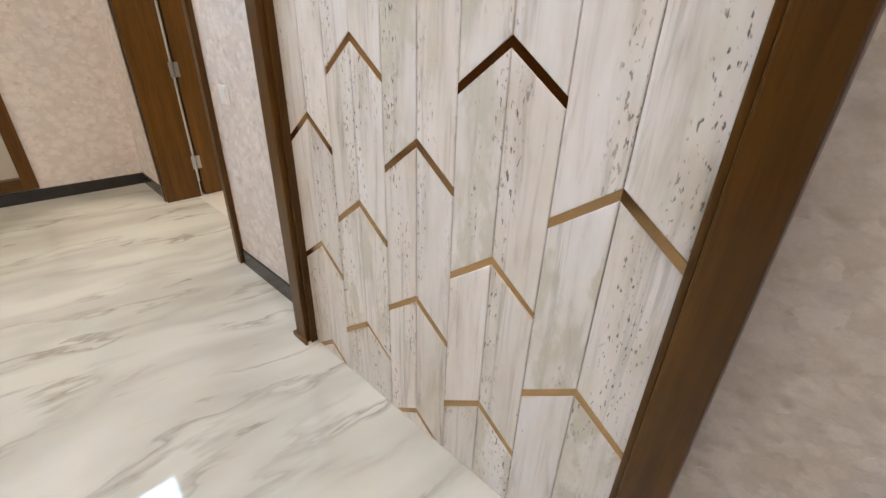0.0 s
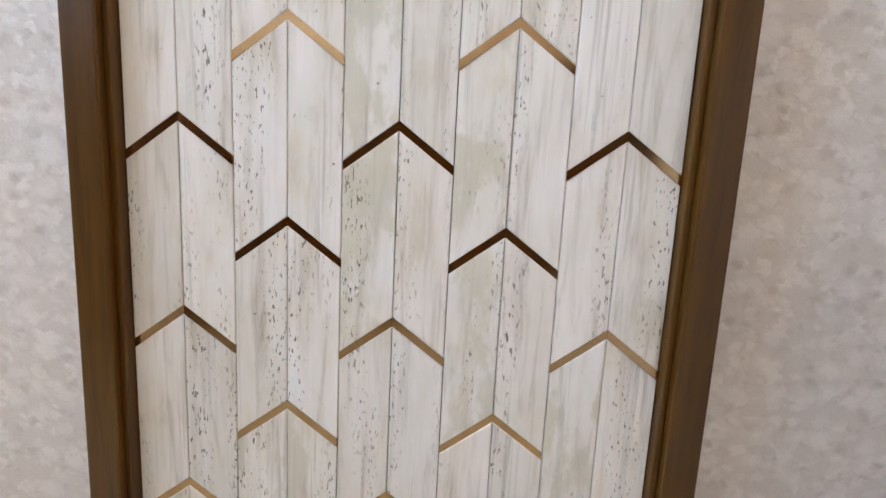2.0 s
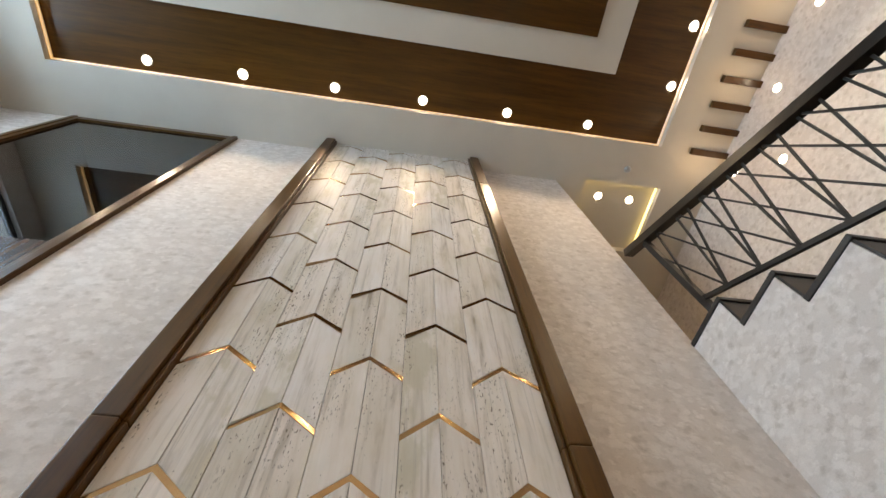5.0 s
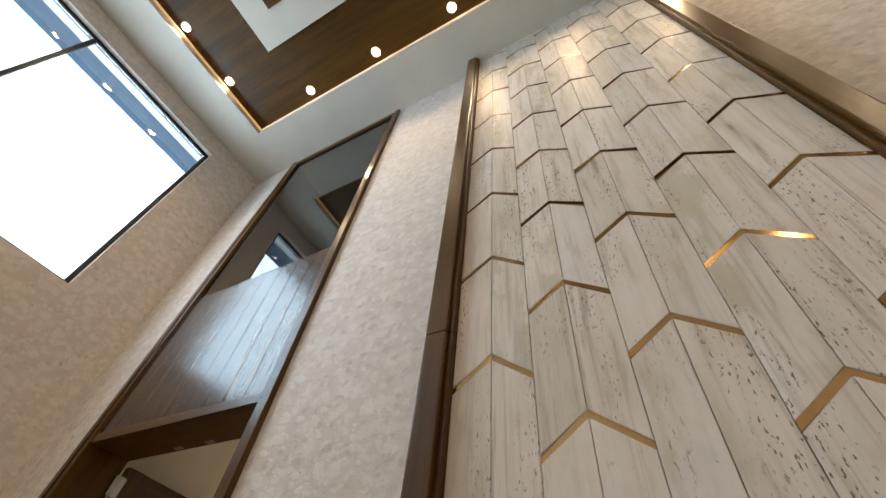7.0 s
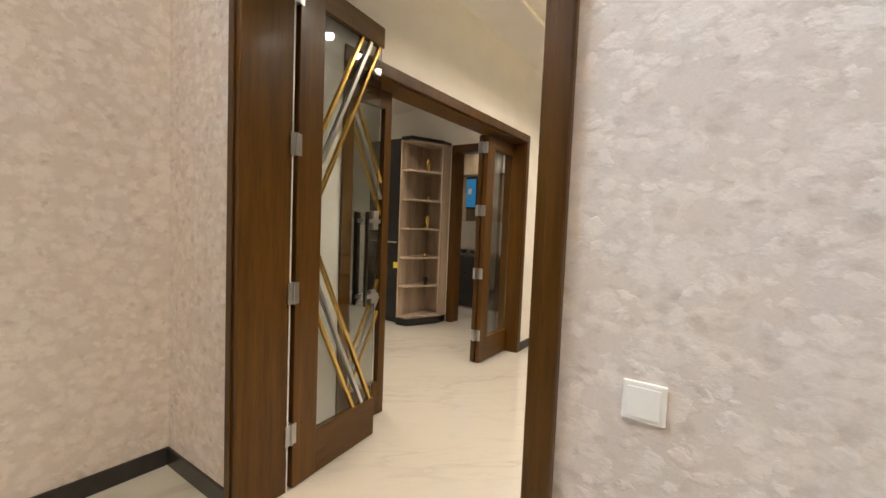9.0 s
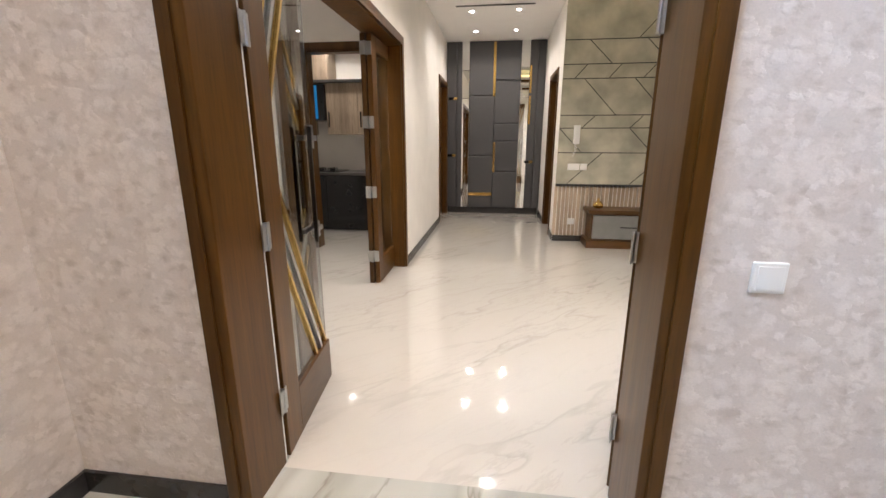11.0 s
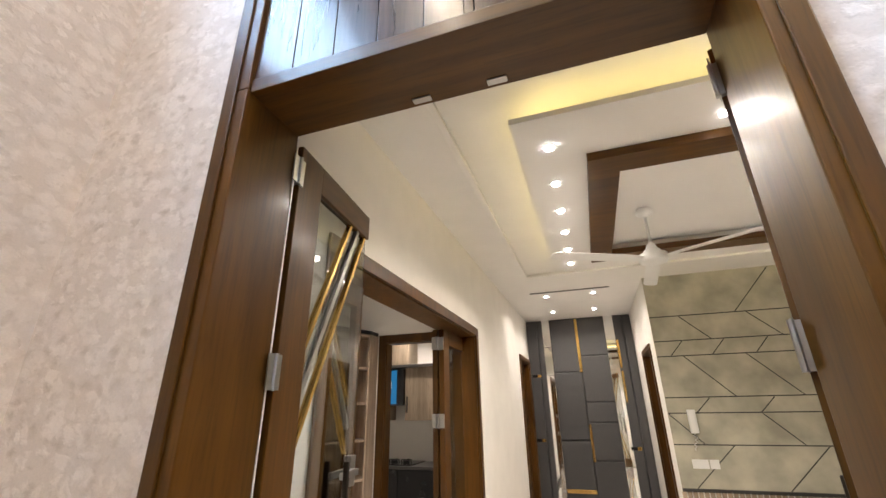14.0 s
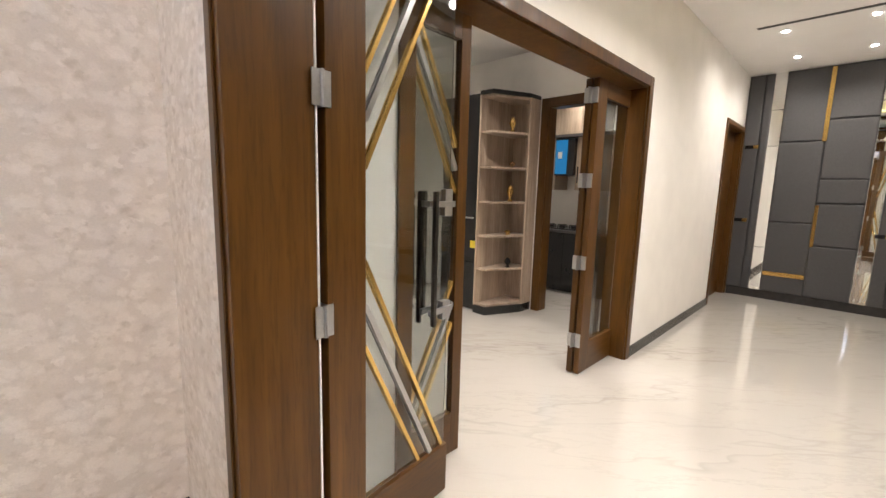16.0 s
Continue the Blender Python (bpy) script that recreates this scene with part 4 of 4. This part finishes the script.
inlay(s1b + 0.01, 0.33, s1b + 0.44, 0.385)
inlay(m0 + 0.0, 0.76, m0 + 0.035, 1.29)
for u, z in ((0.10, 2.04), (0.075, 1.055), (s2b + 0.03, 0.95)):
    inlay(u - 0.06, z - 0.022, u + 0.03, z + 0.022, BLACK)
    inlay(u + 0.0305, z - 0.022, u + 0.085, z + 0.022)
solid("air_slot", boxes((-2.68, 4.80, ZL - 0.004, -1.68, 4.85, ZL - 0.0005)), DARKLINE, "dark linear air slot in the ceiling", "air diffuser")

# ---------- television wall ----------
tv = thing("television_wall", "olive concrete-painted panelling with dark grooves over pale slats", "wall panel", (XQ, YT, 0), kind="structure")
part("field", boxes((XQ + 0.001, YT - 0.02, 0.765, 2.99, YT - 0.001, ZL - 0.001)), CONCRETE, tv)
part("ledge", boxes((XQ + 0.001, YT - 0.035, 0.735, 2.99, YT - 0.001, 0.764), bevel=0.003), DARKLINE, tv)
for z in (1.162, 1.465, 1.62, 2.05, 2.215, 2.49):
    part("groove", boxes((XQ + 0.002, YT - 0.0225, z - 0.0055, 2.989, YT - 0.0205, z + 0.0055)), DARKLINE, tv)


def slash(x0, z0, x1, z1):
    bm = bmesh.new()
    bar(bm, (x0, YT - 0.0215, z0), (x1, YT - 0.0215, z1), 0.0095, 0.002, up=(0, 1, 0))
    part("groove", bm, DARKLINE, tv)


slash(-0.46, 2.498, -0.05, 2.96)
for k in range(5):
    o = k * 0.66
    slash(-1.021 + o, 2.484, -0.746 + o, 2.216)
    slash(-1.053 + k * 0.592, 2.044, -0.646 + k * 0.592, 1.617)
    for j in (0, 1, 2):
        slash(-1.173 + (k * 3 + j) * 0.405, 2.056, -1.039 + (k * 3 + j) * 0.405, 2.207) if k < 3 else None
    slash(-1.042 + k * 0.577, 1.467, -0.897 + k * 0.577, 1.611)
    slash(-1.311 + k * 0.853, 1.455, -1.031 + k * 0.853, 1.17)
    slash(-1.178 + k * 0.78, 0.768, -0.774 + k * 0.78, 1.157)
n = 86
for i in range(n):
    x = XQ + 0.012 + i * 0.05
    shared_part("tvslat", lambda: boxes((-0.019, YT - 0.016, 0.077, 0.019, YT - 0.001, 0.734), bevel=0.003), CABINET, "slat", (x, 0, 0), tv)
con = thing("tv_console", "wall-hung walnut television console with grey drawers", "console", (-0.93, 4.2, 0.05))
part("top", boxes((-0.95, 4.22, 0.43, 1.9, YT - 0.04, 0.48), bevel=0.004), WOOD_X, con)
part("body", boxes((-0.90, 4.26, 0.10, 1.85, YT - 0.04, 0.429), bevel=0.003), WOOD_X, con)
GREY = plain("grey_lacquer", (0.2, 0.2, 0.19), 0.35)
for i in range(3):
    a = -0.88 + i * 0.91
    dr = part("drawer", boxes((a, 4.243, 0.115, a + 0.895, 4.259, 0.415), bevel=0.003), GREY, con, "grey drawer front")
    part("handle", boxes((a + 0.33, 4.235, 0.262, a + 0.58, 4.2425, 0.272), bevel=0.001), BLACK, dr)
part("plinth", boxes((-0.95, 4.22, 0.0, 1.9, YT - 0.04, 0.099), bevel=0.004), WOOD_X, con)
bm = bmesh.new()
lathe(bm, [(0.03, 0), (0.06, 0.015), (0.065, 0.05), (0.03, 0.085), (0.012, 0.1), (0.02, 0.115), (0.004, 0.13)], (-0.80, 4.4, 0.481))
solid("ornament", bm, GOLD, "small gold ornament on the console", "ornament")
ph = thing("intercom", "white wall intercom handset with a coiled cord", "intercom", (-1.10, YT - 0.02, 1.4))
part("body", boxes((-1.14, YT - 0.06, 1.27, -1.065, YT - 0.021, 1.50), bevel=0.006), PLASTIC, ph)
part("handset", boxes((-1.135, YT - 0.085, 1.29, -1.10, YT - 0.0605, 1.49), bevel=0.006), PLASTIC, ph)
cv = bmesh.new()
for i in range(26):
    a0, a1 = i * 0.9, (i + 1) * 0.9
    p = lambda a, i: (-1.115 + 0.012 * math.cos(a) + 0.012 * math.sin(i * 0.2), YT - 0.05 + 0.012 * math.sin(a), 1.27 - i * 0.006)
    cyl(cv, p(a0, i), p(a1, i + 1), 0.003, seg=6)
part("cord", cv, PLASTIC, ph)
switch((-1.11, YT - 0.02, 0.985), (0.15, 0.084), "y", "white switch plate beside the intercom", 4)
switch((-0.985, YT - 0.02, 0.985), (0.084, 0.084), "y", "white switch plate beside the intercom", 2)
switch((-1.09, YT - 0.016, 0.27), (0.084, 0.084), "y", "white socket on the slatted panelling", 2)

# ---------- ceiling fan ----------
fan = thing("ceiling_fan", "white three-bladed ceiling fan at rest", "fan", (-1.518, 2.356, PZ + 0.06))
fx, fy = -1.518, 2.356
bm = bmesh.new()
lathe(bm, [(0.012, 0), (0.05, -0.005), (0.06, -0.04), (0.012, -0.07)], (fx, fy, PZ + 0.0595))
bmesh.ops.recalc_face_normals(bm, faces=bm.faces)
part("canopy", bm, PLASTIC, fan)
bm = bmesh.new()
cyl(bm, (fx, fy, PZ - 0.01), (fx, fy, PZ - 0.24), 0.011)
part("rod", bm, PLASTIC, fan)
bm = bmesh.new()
lathe(bm, [(0.016, 0.06), (0.03, 0.045), (0.04, 0.015), (0.055, 0.005), (0.06, -0.012), (0.092, -0.024), (0.096, -0.07), (0.085, -0.082), (0.03, -0.09)], (fx, fy, PZ - 0.27))
bmesh.ops.recalc_face_normals(bm, faces=bm.faces)
part("motor", bm, PLASTIC, fan)
for a in (-34, 86, 206):
    bm = prism(bmesh.new(), [(0.07, -0.03), (0.2, -0.05), (0.70, -0.055), (0.74, -0.03), (0.74, 0.03), (0.70, 0.05), (0.2, 0.045), (0.07, 0.03)], "z", -0.002, 0.002)
    bmesh.ops.transform(bm, matrix=Matrix.Translation((fx, fy, PZ - 0.325)) @ Matrix.Rotation(radians(a), 4, "Z") @ Matrix.Rotation(radians(9), 4, "X"), verts=bm.verts)
    part("blade", bm, PLASTIC, fan)

# ---------- dining room: corner shelf and tall cabinet ----------
sx0, sx1, sy0, sy1 = -4.74, -4.39, 3.18, YK - 0.001
shelf = thing("corner_shelf", "open pale oak end shelf with chamfered front and black base", "shelf", (sx0, sy1, 0))
out = [(sx0, sy0), (sx0 + 0.17, sy0), (sx1, sy0 + 0.42), (sx1, sy1), (sx0, sy1)]
def ins(d):
    return [(sx0 + d, sy0 + d), (sx0 + 0.17 - d * 0.4, sy0 + d), (sx1 - d, sy0 + 0.42 + d * 0.4), (sx1 - d, sy1 - d), (sx0 + d, sy1 - d)]
part("base", prism(bmesh.new(), out, "z", 0.0, 0.09), BLACK, shelf, "black base")
part("top", prism(bmesh.new(), out, "z", 2.36, 2.40), BLACK, shelf, "black top")
part("side_panel", boxes((sx0, sy0 + 0.002, 0.091, sx0 + 0.018, sy1, 2.359)), LAMINATE, shelf)
part("side_panel", boxes((sx1 - 0.018, sy0 + 0.43, 0.091, sx1, sy1 - 0.019, 2.359)), LAMINATE, shelf)
part("back_panel", boxes((sx0 + 0.019, sy1 - 0.018, 0.091, sx1, sy1, 2.359)), LAMINATE, shelf)
for z in (0.092, 0.49, 0.86, 1.23, 1.60, 1.97, 2.335):
    part("shelf_board", prism(bmesh.new(), ins(0.019), "z", z, z + 0.022), LAMINATE, shelf)
def vase(x, y, z, h, mat, label):
    bm = bmesh.new()
    lathe(bm, [(0.022, 0), (0.03, 0.004), (0.012, 0.02 * h / 0.1), (0.036, 0.055 * h / 0.1), (0.026, 0.085 * h / 0.1), (0.01, h)], (x, y, z))
    solid("vase", bm, mat, label, "vase", "shelf ornaments")
vase(-4.54, 3.50, 1.9925, 0.17, GOLD, "small gold vase on the shelf")
vase(-4.53, 3.50, 1.2525, 0.18, GOLD, "oval gold ornament on the shelf")
vase(-4.52, 3.50, 1.6225, 0.06, BRASS, "tiny bronze ornament on the shelf")
vase(-4.54, 3.50, 0.8825, 0.05, GOLD, "tiny gold ornament on the shelf")
vase(-4.52, 3.50, 0.5125, 0.11, BLACK, "small black figure ornament on the shelf")
tall = thing("tall_cabinet", "black lacquered tall cabinet with a built-in oven", "cabinet", (-5.3, sy1, 0))
part("body", boxes((-5.34, 3.26, 0.0, sx0 - 0.002, sy1, 2.40), bevel=0.003), BLACK, tall)
part("door", boxes((-5.335, 3.242, 1.45, sx0 - 0.006, 3.259, 2.39), bevel=0.003), BLACK, tall)
part("door", boxes((-5.335, 3.242, 0.02, sx0 - 0.006, 3.259, 0.55), bevel=0.003), BLACK, tall)
ov = part("oven", boxes((-5.335, 3.238, 0.6, sx0 - 0.006, 3.259, 1.2), bevel=0.003), BLACK, tall)
bm = bmesh.new()
cyl(bm, (-5.27, 3.21, 1.06), (sx0 - 0.06, 3.21, 1.06), 0.009)
part("handle", bm, STEEL, ov)
YEL = plain("yellow_sticker", (0.75, 0.6, 0.05), 0.5)
part("sticker", boxes((-4.86, 3.2365, 0.72, -4.78, 3.2378, 0.8)), YEL, ov, "yellow energy label")

# ---------- kitchen through the doorway ----------
yk = 5.449
kb = thing("base_cabinet", "black lacquered kitchen base cabinets", "cabinet", (-5.9, yk, 0))
part("body", boxes((-5.9, 4.86, 0.1, -3.25, yk, 0.82), bevel=0.003), BLACK, kb)
for i in range(4):
    a = -5.9 + i * 0.66
    part("door", boxes((a + 0.003, 4.84, 0.11, a + 0.657, 4.859, 0.81), bevel=0.002), BLACK, kb)
part("plinth", boxes((-5.9, 4.91, 0, -3.25, yk - 0.01, 0.099)), BLACK, kb)
solid("worktop", boxes((-5.92, 4.82, 0.822, -3.25, yk, 0.86), bevel=0.004), GRANITE, "dark granite kitchen worktop", "worktop")
hob = thing("gas_hob", "black gas hob with iron pan rests", "hob", (-4.75, 5.1, 0.86))
part("plate", boxes((-5.1, 4.87, 0.861, -4.4, 5.36, 0.875), bevel=0.003), BLACK, hob)
for x in (-4.93, -4.75, -4.57):
    bm = bmesh.new()
    cyl(bm, (x, 5.1, 0.876), (x, 5.1, 0.90), 0.045)
    bm_box(bm, x - 0.075, 5.095, 0.905, x + 0.075, 5.105, 0.915)
    bm_box(bm, x - 0.005, 5.02, 0.905, x + 0.005, 5.18, 0.915)
    for dx, dy in ((-0.07, 0), (0.07, 0), (0, -0.075), (0, 0.075)):
        bm_box(bm, x + dx - 0.005, 5.1 + dy - 0.005, 0.875, x + dx + 0.005, 5.1 + dy + 0.005, 0.906)
    part("burner", bm, IRON, hob)
for i, x in enumerate((-5.86, -5.38, -4.60, -4.12, -3.64)):
    wc = thing("wall_cabinet", "beige laminate kitchen wall cabinet with black handle", "cabinet", (x, yk, 1.4), group="wall cabinets")
    part("body", boxes((x, 5.10, 1.40, x + 0.475, yk, 2.12), bevel=0.002), CABINET, wc)
    dd = part("door", boxes((x + 0.002, 5.082, 1.402, x + 0.473, 5.099, 2.118), bevel=0.002), CABINET, wc)
    part("handle", boxes((x + 0.03, 5.065, 1.50, x + 0.042, 5.0815, 1.72)), BLACK, dd)
solid("cornice", boxes((-5.9, 5.05, 2.122, -3.25, yk, 2.16), bevel=0.003), GRANITE, "dark cornice board above the wall cabinets", "cornice")
lc = thing("loft_cabinet", "beige laminate loft cabinet above the extractor hood", "cabinet", (-5.38, yk, 2.16))
part("body", boxes((-5.38, 5.10, 2.162, -4.56, yk, 2.80), bevel=0.002), CABINET, lc)
for a in (-5.378, -4.969):
    part("door", boxes((a, 5.082, 2.164, a + 0.406, 5.099, 2.798), bevel=0.002), CABINET, lc)
hood = thing("extractor_hood", "black extractor hood with a blue lit screen", "extractor hood", (-4.75, yk, 1.6))
part("body", boxes((-4.895, 5.03, 1.60, -4.61, yk, 2.10), bevel=0.004), BLACK, hood)
part("screen", boxes((-4.885, 5.022, 1.62, -4.71, 5.0295, 2.08)), SCREEN, hood, "blue screen")
part("icon", boxes((-4.845, 5.018, 1.83, -4.785, 5.0215, 1.92)), PLASTIC, hood, "white square mark")
